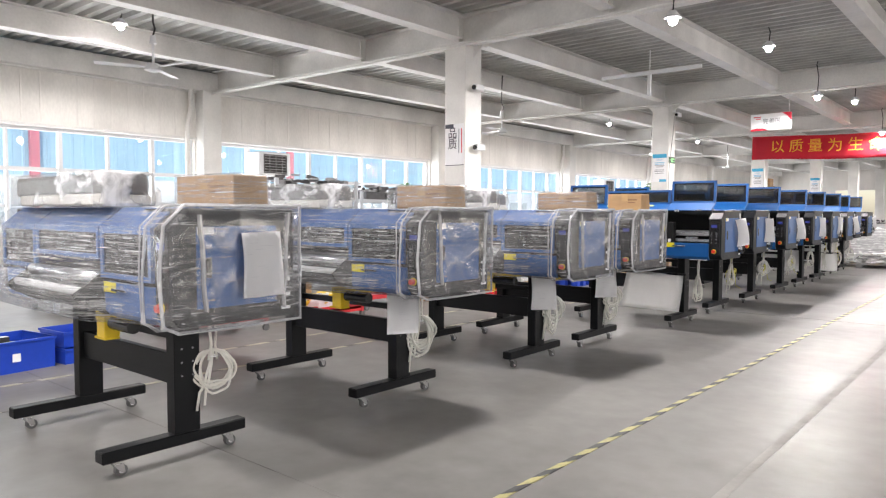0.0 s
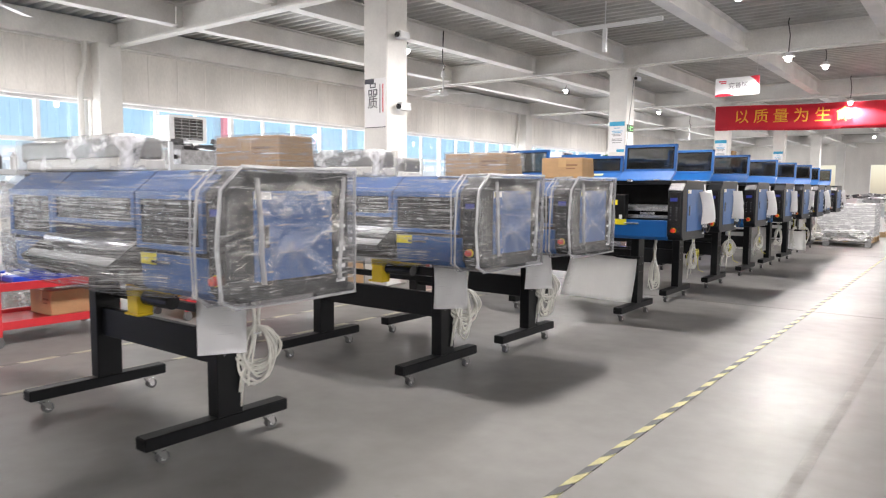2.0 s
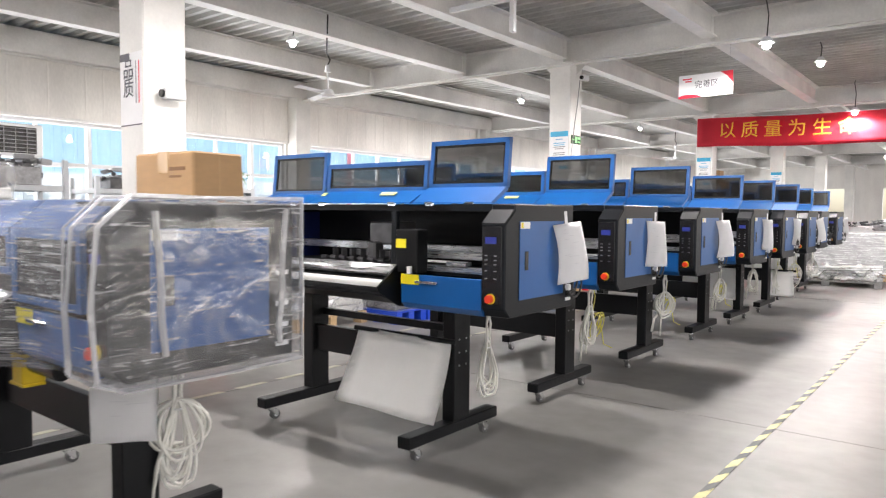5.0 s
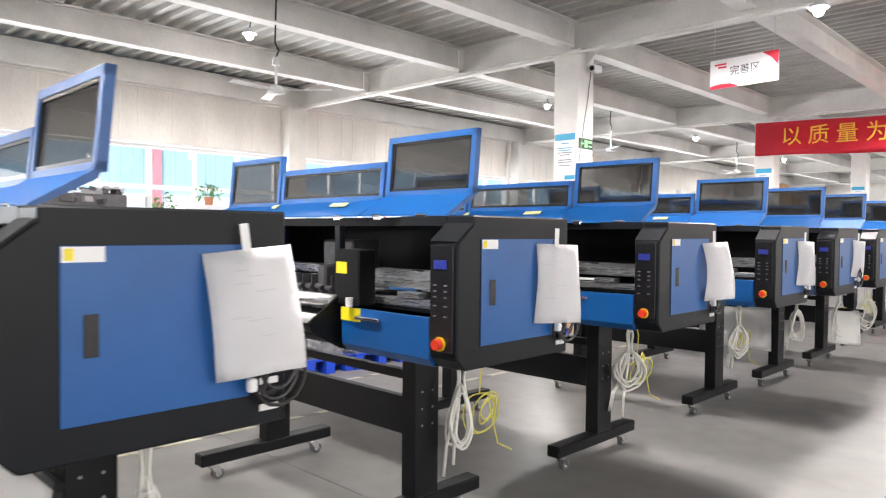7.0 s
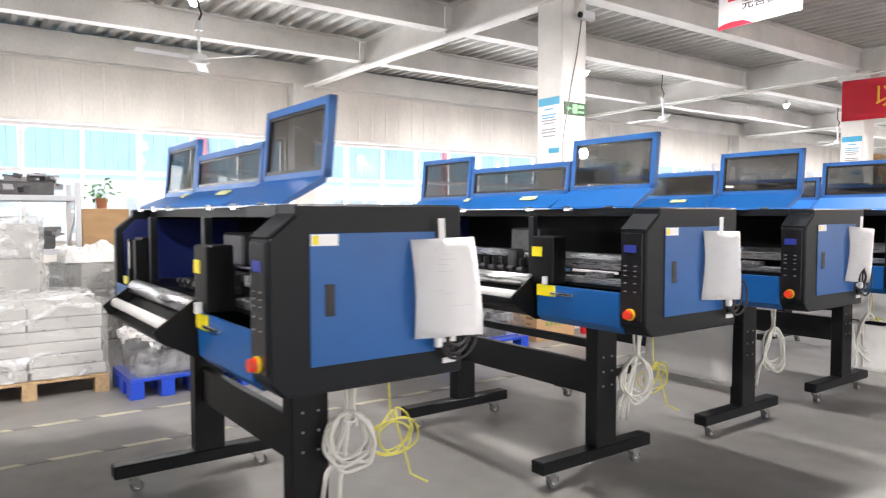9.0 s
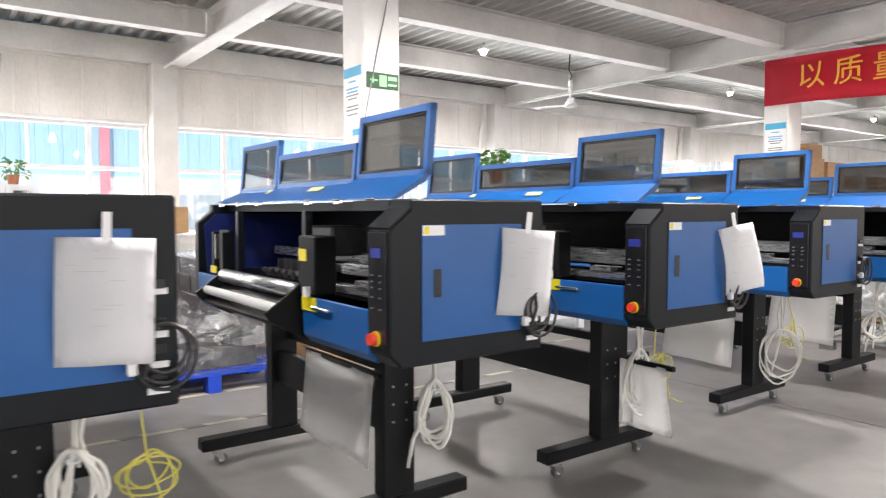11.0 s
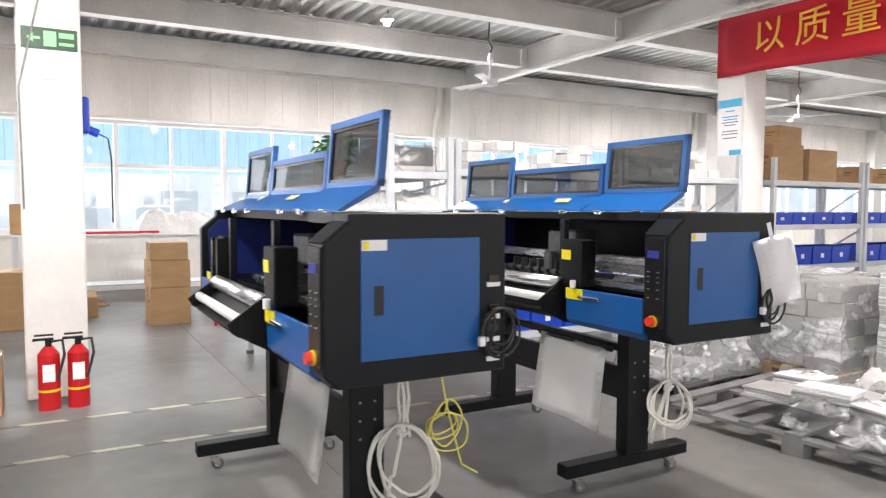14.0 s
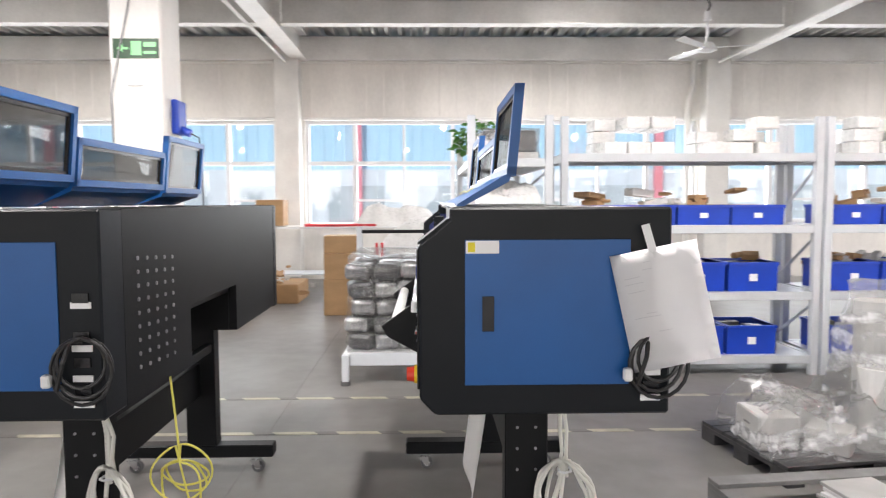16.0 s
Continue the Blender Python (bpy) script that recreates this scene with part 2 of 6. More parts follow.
M_FILM = thin_white("white_transfer_film", (0.94, 0.94, 0.93), 0.35)
M_TAPEY = mat("floor_tape_yellow", (0.55, 0.50, 0.22), 0.5, vary=0.3, scale=8)
M_TAPEK = mat("floor_tape_black", (0.06, 0.06, 0.06), 0.5, vary=0.3, scale=8)
M_BANNER = mat("red_banner_cloth", (0.72, 0.03, 0.06), 0.6, vary=0.1, scale=2)
M_GOLD = mat("banner_letter_yellow", (0.9, 0.5, 0.05), 0.5)
M_BULB = glow("lamp_bulb", (1.0, 0.97, 0.92), 60)
M_FACADE = mat("blue_facade_sheet", (0.5, 0.74, 0.86), 0.5, vary=0.08, scale=0.6, stretch=(1, 6, 0.3))
M_PALEFAC = mat("pale_facade", (0.72, 0.77, 0.79), 0.6, vary=0.08)
M_HALLWIN = mat("hall_window_glass", (0.5, 0.56, 0.58), 0.25, vary=0.1)
M_REDPIPE = mat("red_pipe", (0.88, 0.3, 0.34), 0.5)
M_GREEN = mat("exit_green", (0.003, 0.055, 0.014), 0.4)
M_LEAF = mat("leaf", (0.08, 0.24, 0.04), 0.4, vary=0.4, scale=20)
M_TERRA = mat("terracotta", (0.42, 0.16, 0.08), 0.7)
M_BIN = mat("blue_bin_plastic", (0.012, 0.06, 0.5), 0.35, vary=0.12, scale=6)
M_RACK = mat("rack_paint", (0.58, 0.61, 0.64), 0.4, vary=0.08)
M_WOOD = mat("pallet_wood", (0.45, 0.31, 0.17), 0.75, vary=0.25, scale=6, stretch=(1, 6, 6))
M_REDP = mat("red_cart_paint", (0.6, 0.03, 0.04), 0.35, vary=0.15)
M_INK = mat("print_dark", (0.03, 0.03, 0.05), 0.5)
M_POSTB = mat("print_blue", (0.05, 0.42, 0.68), 0.5)
M_GREY = mat("grey_parts", (0.3, 0.3, 0.31), 0.4, 0.4, vary=0.4, scale=12)
M_DGREY = mat("dark_grey_parts", (0.07, 0.07, 0.075), 0.35, 0.2, vary=0.4, scale=12)
M_BAGW = mat("white_plastic_bag", (0.78, 0.78, 0.77), 0.28, vary=0.12, scale=5, bump=0.5, bscale=26)
M_SILVER = mat("bagged_metal", (0.34, 0.345, 0.35), 0.22, 0.55, vary=0.75, scale=9, bump=1.0, bscale=22, fine=45)
M_GREYW = mat("grey_sheet", (0.5, 0.5, 0.49), 0.5, vary=0.15, scale=5)
M_FOAM = mat("white_foam", (0.68, 0.68, 0.67), 0.7, vary=0.16)

# ---------------------------------------------------------------- mesh tools
def box(bm, x0, x1, y0, y1, z0, z1, bev=0.0, seg=1, m=None):
    r = bmesh.ops.create_cube(bm, size=1.0, matrix=Matrix.Translation(((x0 + x1) / 2, (y0 + y1) / 2, (z0 + z1) / 2)) @ Matrix.Diagonal((abs(x1 - x0), abs(y1 - y0), abs(z1 - z0), 1)))
    vs = r["verts"]
    if bev:
        es = list({e for v in vs for e in v.link_edges})
        r = bmesh.ops.bevel(bm, geom=es, offset=bev, segments=seg, affect="EDGES", profile=0.5)
        vs = list({v for f in r["faces"] for v in f.verts} | {v for v in vs if v.is_valid})
    if m is not None:
        bmesh.ops.transform(bm, matrix=m, verts=vs)
    return bm


def cyl(bm, p, q, r, seg=16, r2=None):
    p, q = Vector(p), Vector(q)
    d = q - p
    m = Matrix.Translation((p + q) / 2) @ d.to_track_quat("Z", "Y").to_matrix().to_4x4()
    bmesh.ops.create_cone(bm, cap_ends=True, segments=seg, radius1=r, radius2=r if r2 is None else r2, depth=d.length, matrix=m)
    return bm


def prism(bm, pts, axis, a, b, bev=0.0):
    """A polygon given in the two other axes, drawn out along axis from a to b."""
    def at(u, v, w):
        return {"x": (w, u, v), "y": (u, w, v), "z": (u, v, w)}[axis]
    A = [bm.verts.new(at(u, v, a)) for u, v in pts]
    B = [bm.verts.new(at(u, v, b)) for u, v in pts]
    fs = [bm.faces.new(A), bm.faces.new(B[::-1])]
    n = len(pts)
    for i in range(n):
        fs.append(bm.faces.new((A[i], B[i], B[(i + 1) % n], A[(i + 1) % n])))
    bmesh.ops.recalc_face_normals(bm, faces=fs)
    if bev:
        bmesh.ops.bevel(bm, geom=list({e for f in fs for e in f.edges}), offset=bev, segments=1, affect="EDGES")
    return bm


def tube(bm, pts, r, seg=6):
    """A round cable along the points."""
    pts = [Vector(p) for p in pts]
    rings = []
    for i, p in enumerate(pts):
        d = (pts[min(i + 1, len(pts) - 1)] - pts[max(i - 1, 0)]).normalized()
        u = d.orthogonal() if i == 0 else (rings_u - d * rings_u.dot(d))
        u.normalize()
        rings_u = u.copy()
        w = d.cross(u)
        rings.append([bm.verts.new(p + r * (math.cos(2 * math.pi * k / seg) * u + math.sin(2 * math.pi * k / seg) * w)) for k in range(seg)])
    for a, b in zip(rings, rings[1:]):
        for k in range(seg):
            bm.faces.new((a[k], a[(k + 1) % seg], b[(k + 1) % seg], b[k]))
    bm.faces.new(rings[0][::-1]), bm.faces.new(rings[-1])
    return bm


def sheet(bm, fn, nu, nv):
    g = [[bm.verts.new(fn(i / nu, j / nv)) for j in range(nv + 1)] for i in range(nu + 1)]
    for i in range(nu):
        for j in range(nv):
            bm.faces.new((g[i][j], g[i + 1][j], g[i + 1][j + 1], g[i][j + 1]))
    return bm


def B():
    return bmesh.new()


def part(name, bm, material, parent=None, label="", smooth=False):
    me = bpy.data.meshes.new(name)
    bm.to_mesh(me)
    bm.free()
    me.materials.append(material)
    if smooth:
        me.polygons.foreach_set("use_smooth", [True] * len(me.polygons))
    ob = new(name, me)
    if parent is not None:
        ob.parent = parent
    if label:
        ob["label"] = label
    return ob


SHIFT = 0.0     # moves the things of one part of the plan along the hall


def thing(name, label, category, group="", at=None):
    ob = tagged(new(name), label, category, group)
    ob.empty_display_size = 0.1
    ob.matrix_world = Matrix.Translation((0, SHIFT, 0)) @ (at or Matrix())
    return ob


def setting(name, bm, material, label, smooth=False):
    return tagged(part(name, bm, material, None, "", smooth), label, "", "", "structure")

# ---------------------------------------------------------------- structure
floor = setting("floor", box(B(), WX - 0.3, EX + 0.3, SY - 0.3, NY + 0.3, -0.2, 0.0), M_FLOOR, "grey sealed concrete factory floor with worn glossy patches")

# window wall: sill wall, clad band, pilasters between, windows in the openings
WALLT = 0.25
openings = []
edges = [SY] + [y - 0.12 for y in BAYS if SY < y - 0.12 < NY] + [NY]
PIL = [y - 0.2 for y in BAYS]
bm = B()
box(bm, WX - WALLT, WX, SY, NY, 0.0, SILL)
box(bm, WX - WALLT, WX, SY, NY, HEAD, DECK)
last = SY
for py in PIL + [None]:
    if py is None:
        openings.append((last, NY - 0.6))
        box(bm, WX - WALLT, WX, NY - 0.6, NY, SILL, HEAD)
        continue
    if py < SY + 1:
        continue
    openings.append((last + 0.04, py - 0.24))
    box(bm, WX - WALLT, WX, py - 0.24, py + 0.24, SILL, HEAD)
    last = py + 0.2
openings = [(a, b) for a, b in openings if b - a > 1]
setting("wall_west", bm, M_WALL, "off-white wall with a long band of windows")
for i, py in enumerate(PIL):
    if SY + 1 < py < NY:
        setting("pilaster_%d" % (i + 1), box(B(), WX + 0.002, WX + 0.3, py - 0.2, py + 0.2, 0.0, CLAD, 0.008), M_COL, "white painted wall pillar")

# vertical cladding sheets above the windows, with narrow ribs
clad = setting("cladding", box(B(), WX + 0.002, WX + 0.022, SY, NY, HEAD + 0.05, CLAD - 0.03), M_WALL, "off-white vertical metal cladding above the windows")
rib = B()
box(rib, WX + 0.022, WX + 0.032, -0.014, 0.014, HEAD + 0.07, CLAD - 0.05, 0.003)
ribme = bpy.data.meshes.new("cladding_rib")
rib.to_mesh(ribme), rib.free()
ribme.materials.append(M_WALL)
y = -1.0
rnd = random.Random(3)
while y < 40:
    o = new("cladding_rib", ribme)
    o.parent, o.location = clad, (0, y, 0)
    y += rnd.choice((0.3, 0.3, 0.32, 0.6))
bm = B()
box(bm, WX + 0.002, WX + 0.07, SY, NY, CLAD - 0.03, CLAD, 0.005)
box(bm, WX + 0.002, WX + 0.05, SY, NY, HEAD + 0.0, HEAD + 0.045, 0.005)
setting("trim_west", bm, M_STEEL, "painted ledge along the cladding")
setting("wall_beam", box(B(), WX + 0.002, WX + 0.2, SY, NY, CLAD + 0.003, DECK - 0.03, 0.01), M_STEEL, "white steel beam along the top of the wall")

# other walls
# east side is out of view: openings and area lamps added as fill
bm = B()
box(bm, EX, EX + 0.25, SY, NY, 0, 0.9), box(bm, EX, EX + 0.25, SY, NY, 2.9, DECK + 0.4)
for i, y in enumerate(np.arange(SY, NY, 7.125)):
    box(bm, EX, EX + 0.25, y, y + 0.9, 0.9, 2.9)
    lamp("opening_fill", "AREA", look((EX + 0.2, y + 4.0, 1.9), (0, y + 4.0, 1.0)), 100, (1.0, 0.98, 0.95), size=6.0, size_y=1.9)
setting("wall_east", bm, M_WALL, "unseen off-white wall with openings added for fill light")
setting("wall_south", box(B(), WX - 0.25, EX + 0.25, SY - 0.25, SY, 0, DECK + 0.4), M_WALL, "plain off-white end wall")
bm = B()
NW = [(-9.6, -7.4), (-5.6, -3.6), (-1.2, 1.2), (3.2, 5.6)]
box(bm, WX - 0.25, EX + 0.25, NY, NY + 0.25, 0, 1.0)
box(bm, WX - 0.25, EX + 0.25, NY, NY + 0.25, 2.7, DECK + 0.4)
xs = [WX - 0.25] + [v for p in NW for v in p] + [EX + 0.25]
for a, b in zip(xs[::2], xs[1::2]):
    box(bm, a, b, NY, NY + 0.25, 1.0, 2.7)
setting("wall_north", bm, M_WALL, "far off-white end wall with bright windows")

# windows in the west wall
def window(i, y0, y1):
    w = tagged(new("window_%d" % i), "white aluminium window band with upper lights", "", "", "structure")
    fr = B()
    x0, x1 = WX - 0.16, WX - 0.08
    tz = 1.97
    box(fr, x0, x1, y0, y1, SILL, SILL + 0.06), box(fr, x0, x1, y0, y1, HEAD - 0.06, HEAD)
    box(fr, x0, x1, y0, y0 + 0.06, SILL + 0.06, HEAD - 0.06), box(fr, x0, x1, y1 - 0.06, y1, SILL + 0.06, HEAD - 0.06)
    box(fr, x0 + 0.005, x1 + 0.005, y0 + 0.06, y1 - 0.06, tz - 0.035, tz + 0.035)
    part("window_frame", fr, M_WHITEP, w)
    n = max(2, round((y1 - y0) / 0.8))
    step = (y1 - y0) / n
    for k in range(1, n):
        part("mullion", box(B(), x0 + 0.002, x1 + (0.02 if k % 2 else 0.002), y0 + k * step - (0.035 if k % 2 else 0.022), y0 + k * step + (0.035 if k % 2 else 0.022), SILL + 0.06, HEAD - 0.06), M_WHITEP, w)
    for k in range(n):
        for za, zb in ((SILL + 0.06, tz - 0.035), (tz + 0.035, HEAD - 0.06)):
            g = part("pane", box(B(), x0 + 0.035, x0 + 0.041, y0 + k * step + 0.02, y0 + (k + 1) * step - 0.02, za, zb), M_GLASS, w)
            g.visible_shadow = False
        if k % 2:
            part("sash", box(box(B(), x1 - 0.02, x1 + 0.012, y0 + k * step + 0.03, y0 + (k + 1) * step - 0.03, 1.32, 1.36), x1 - 0.02, x1 + 0.012, y0 + k * step + 0.03, y0 + (k + 1) * step - 0.03, SILL + 0.06, SILL + 0.1), M_WHITEP, w)
    part("window_sill", box(B(), WX - 0.02, WX + 0.06, y0, y1, SILL - 0.03, SILL + 0.01, 0.005), M_WHITEP, w)


for i, (a, b) in enumerate(openings):
    window(i + 1, a, b)
    lamp("opening_fill", "AREA", look((WX - 0.3, (a + b) / 2, 1.75), (0, (a + b) / 2, 1.1)), 27 * (b - a), (1.0, 0.98, 0.95), size=b - a, size_y=1.6)
for a, b in NW:
    lamp("opening_fill", "AREA", look(((a + b) / 2, NY + 0.1, 1.85), ((a + b) / 2, 0, 1.0)), 22, (1, 0.98, 0.95), size=b - a, size_y=1.6)

# ceiling: corrugated deck and steel beams
bm = B()
pitch, depth = 0.22, 0.055
ys = np.arange(SY, NY, pitch)
prof = []
for y in ys:
    prof += [(y, DECK), (y + 0.07, DECK), (y + 0.1, DECK + depth), (y + 0.19, DECK + depth)]
lo = [(bm.verts.new((WX - 0.25, y, z)), bm.verts.new((EX + 0.25, y, z))) for y, z in prof]
for (a, b), (c, d) in zip(lo, lo[1:]):
    bm.faces.new((a, c, d, b))
tagged(part("ceiling", bm, M_DECK), "corrugated galvanised roof deck", "", "", "structure")
setting("roof", box(B(), WX - 0.4, EX + 0.4, SY - 0.4, NY + 0.4, DECK + 0.2, DECK + 0.5), M_DECK, "flat roof slab")


def ibeam(bm, p, along, length, w, z0, z1, web=0.012, fl=0.02):
    x, y = p
    for (u, a, b) in ((w, z0, z0 + fl), (web, z0 + fl, z1 - fl), (w, z1 - fl, z1)):
        if along == "x":
            box(bm, x, x + length, y - u / 2, y + u / 2, a, b)
        else:
            box(bm, x - u / 2, x + u / 2, y, y + length, a, b)


BX = [-10.72, -8.42, -6.39, -4.05, -1.8, 0.5, 2.8, 5.1, 7.3]
for y in BAYS:
    if SY < y < NY:
        bm = B()
        ibeam(bm, (WX + 0.2, y), "x", EX - WX - 0.2, 0.26, BEAMZ, DECK - 0.002)
        for x in BX:
            for s in (-1, 1):
                box(bm, x - 0.006, x + 0.006, y + s * 0.008, y + s * 0.12, BEAMZ + 0.02, DECK - 0.03)
        setting("main_beam", bm, M_STEEL, "white painted steel cross beam")
for x in BX:
    bm = B()
    prev = SY
    for y in [b for b in BAYS if SY < b < NY] + [NY]:
        a, b = prev + 0.14, y - 0.14
        ibeam(bm, (x, a), "y", b - a, 0.2, BEAMZ + 0.06, DECK - 0.004)
        prev = y
    setting("secondary_beam", bm, M_STEEL, "white painted steel roof beam")

# columns
def column(i, x, y):
    c = tagged(new("column_%d" % i), "white painted square column", "", "", "structure")
    part("shaft", box(B(), x - 0.19, x + 0.19, y - 0.19, y + 0.19, 0, BEAMZ - 0.03, 0.012), M_COL, c)
    part("cap", box(B(), x - 0.26, x + 0.26, y - 0.22, y + 0.22, BEAMZ - 0.03, BEAMZ - 0.003, 0.004), M_STEEL, c)
    b = B()
    for s in (-1, 1):
        prism(b, [(x + s * 0.19, BEAMZ - 0.2), (x + s * 0.36, BEAMZ - 0.035), (x + s * 0.19, BEAMZ - 0.035)], "y", y - 0.01, y + 0.01)
    part("gusset", b, M_STEEL, c)
    return c


k = 0
for y in BAYS:
    if SY < y < NY:
        for x in (-6.39, 0.5 + 6.8):
            k += 1
            column(k, x, y)

# pipes under the beams
for y in BAYS[1:6]:
    bm = B()
    cyl(bm, (WX + 0.3, y - 0.2, CLAD - 0.05), (EX, y - 0.2, CLAD - 0.05), 0.022, 8)
    setting("pipe", bm, M_STEEL, "white painted conduit under the beam")
    if y == BAYS[3]:
        continue
    bm = B()
    px, py = WX + 0.1, y - 0.27
    tube(bm, [(px, py - 0.28, CLAD + 0.3), (px, py - 0.28, CLAD - 0.35), (px, py - 0.3, CLAD - 0.45), (px, py - 0.36, CLAD - 0.62), (px, py - 0.37, CLAD - 0.75), (px, py - 0.37, 0.0)], 0.05, 10)
    setting("downpipe", bm, M_COL, "white painted drain pipe beside the pillar")

# floor tapes
bm, bk = B(), B()
for x0, x1, y0, y1 in ((-1.79, -1.75, SY, 26.0),):
    n = int((y1 - y0) / 0.13)
    for j in range(n):
        a = y0 + j * 0.13
        q = B()
        prism(bm if j % 2 else bk, [(x0, a), (x1, a + 0.07), (x1, a + 0.23), (x0, a + 0.13)], "z", 0.0, 0.0025)
        q.free()
tape = setting("floor_marking", bm, M_TAPEY, "worn yellow and black hazard tape line")
part("dark_stripe", bk, M_TAPEK, tape)
for xx in (-5.64, -4.93):
    bm, bk = B(), B()
    for j in range(260):
        a = -4 + j * 0.12
        prism(bm if j % 3 else bk, [(xx, a), (xx + 0.045, a + 0.03), (xx + 0.045, a + 0.15), (xx, a + 0.12)], "z", 0.0, 0.0025)
    tape = setting("floor_marking", bm, mat("pale_floor_tape", (0.5, 0.47, 0.36), 0.5, vary=0.3, scale=6), "worn pale hazard tape line")
    part("dark_stripe", bk, M_JOINT, tape)
# sawn joints in the floor
for i, y in enumerate([b for b in BAYS if 0 < b < 40]):
    setting("floor_joint", box(B(), WX + 0.3, EX, y + 1.2, y + 1.208, 0.0, 0.0015), M_JOINT, "dark sawn joint in the floor")
setting("floor_joint", box(B(), -1.06, -1.01, SY, 45, 0.0, 0.001), mat("joint_smear", (0.25, 0.238, 0.225), 0.6, vary=0.35, scale=3), "dull filled joint along the aisle floor")

# outside: yard, blue sheet hall, red posts
setting("ground", box(B(), -80, WX - 0.3, -60, 110, -0.4, -0.2), mat("yard_concrete", (0.42, 0.42, 0.4), 0.8, vary=0.2, scale=0.4), "pale concrete yard outside")
fx = -20.2
bm = B()
prof = []
for y in np.arange(-14, 60, 0.3):
    prof += [(fx, y), (fx, y + 0.2), (fx + 0.02, y + 0.22), (fx + 0.02, y + 0.28)]
va = [(bm.verts.new((x, y, 2.2)), bm.verts.new((x, y, 5.2))) for x, y in prof]
for (a, b), (c, d) in zip(va, va[1:]):
    bm.faces.new((a, c, d, b))
hall = setting("backdrop", bm, M_FACADE, "pale blue corrugated hall across the yard")
part("plinth", box(B(), fx - 0.4, fx - 0.02, -14, 60, -0.2, 5.2), M_PALEFAC, hall)
part("plinth", box(B(), fx - 0.02, fx + 0.06, -14, 60, -0.2, 2.2), M_PALEFAC, hall)
for y in (-0.5, 7.76, 16.0, 24.2):
    part("red_post", box(B(), fx + 0.06, fx + 0.2, y - 0.11, y + 0.11, -0.2, 5.2), M_REDPIPE, hall)
for y in np.arange(3.2, 40, 2.4):
    part("hall_window", box(B(), fx + 0.06, fx + 0.09, y, y + 1.5, 0.7, 1.75), M_HALLWIN, hall)

# ---------------------------------------------------------------- printers
PROFILE = [(0.04, 0.772), (0.0, 0.814), (0.0, 1.205), (0.077, 1.267), (0.077, 1.298), (0.635, 1.298), (0.635, 0.772)]
LEN = 1.97


def stand(t):
    for x in (-0.525, -1.64):
        leg = part("leg", box(B(), x - 0.04, x + 0.04, 0.27, 0.41, 0.14, 0.80, 0.004), M_BLACK, t)
        s = 1 if x > -1 else -1
        for z in (0.44, 0.51, 0.58):
            for y in (0.31, 0.37):
                part("bolt", cyl(B(), (x + s * 0.04, y, z), (x + s * 0.044, y, z), 0.005, 6), M_GREY, leg)
        foot = part("foot", box(B(), x - 0.04, x + 0.04, -0.09, 0.68, 0.082, 0.142, 0.006), M_BLACK, t)
        for y in (-0.005, 0.585):
            c = B()
            box(c, x - 0.03, x + 0.03, y - 0.03, y + 0.03, 0.076, 0.082)
            cyl(c, (x, y, 0.06), (x, y, 0.078), 0.02, 10)
            for s2 in (-1, 1):
                prism(c, [(y - 0.024, 0.064), (y + 0.024, 0.064), (y + 0.03, 0.02), (y + 0.01, 0.02)], "x", x + s2 * 0.018, x + s2 * 0.021)
            caster = part("caster", c, M_CHROME, t)
            w = B()
            cyl(w, (x - 0.014, y + 0.016, 0.029), (x + 0.014, y + 0.016, 0.029), 0.029, 18)
            part("wheel", w, M_RUBBER, caster)
            for s2 in (-1, 1):
                part("hub", cyl(B(), (x + s2 * 0.014, y + 0.016, 0.029), (x + s2 * 0.0165, y + 0.016, 0.029), 0.014, 12), M_WHITEP, caster)
    part("crossbeam", box(B(), -1.60, -0.565, 0.30, 0.34, 0.385, 0.545, 0.003), M_BLACK, t)
    part("tie_bar", box(B(), -1.60, -0.565, 0.36, 0.40, 0.60, 0.64, 0.003), M_BLACK, t)


def mouth(t):
    """Film mouth at the front: brackets, rollers and plate."""
    for x in (-1.505, -0.66):
        part("side_bracket", prism(B(), [(0.05, 0.98), (0.0, 0.985), (-0.14, 0.885), (-0.12, 0.85), (0.02, 0.772), (0.06, 0.772)], "x", x, x + 0.012, 0.002), M_BLACK, t)
    b = B()
    cyl(b, (-1.49, -0.005, 0.958), (-0.665, -0.005, 0.958), 0.032, 20)
    part("roller", b, M_ALU, t, "", True)
    b = B()
    cyl(b, (-1.49, -0.088, 0.896), (-0.665, -0.088, 0.896), 0.02, 20)
    part("film_roll", b, M_FILM, t, "", True)
    part("mouth_plate", prism(B(), [(0.02, 0.93), (0.0, 0.925), (-0.06, 0.868), (-0.105, 0.848), (-0.1, 0.835), (0.02, 0.785)], "x", -1.49, -0.665), M_BLACK, t)


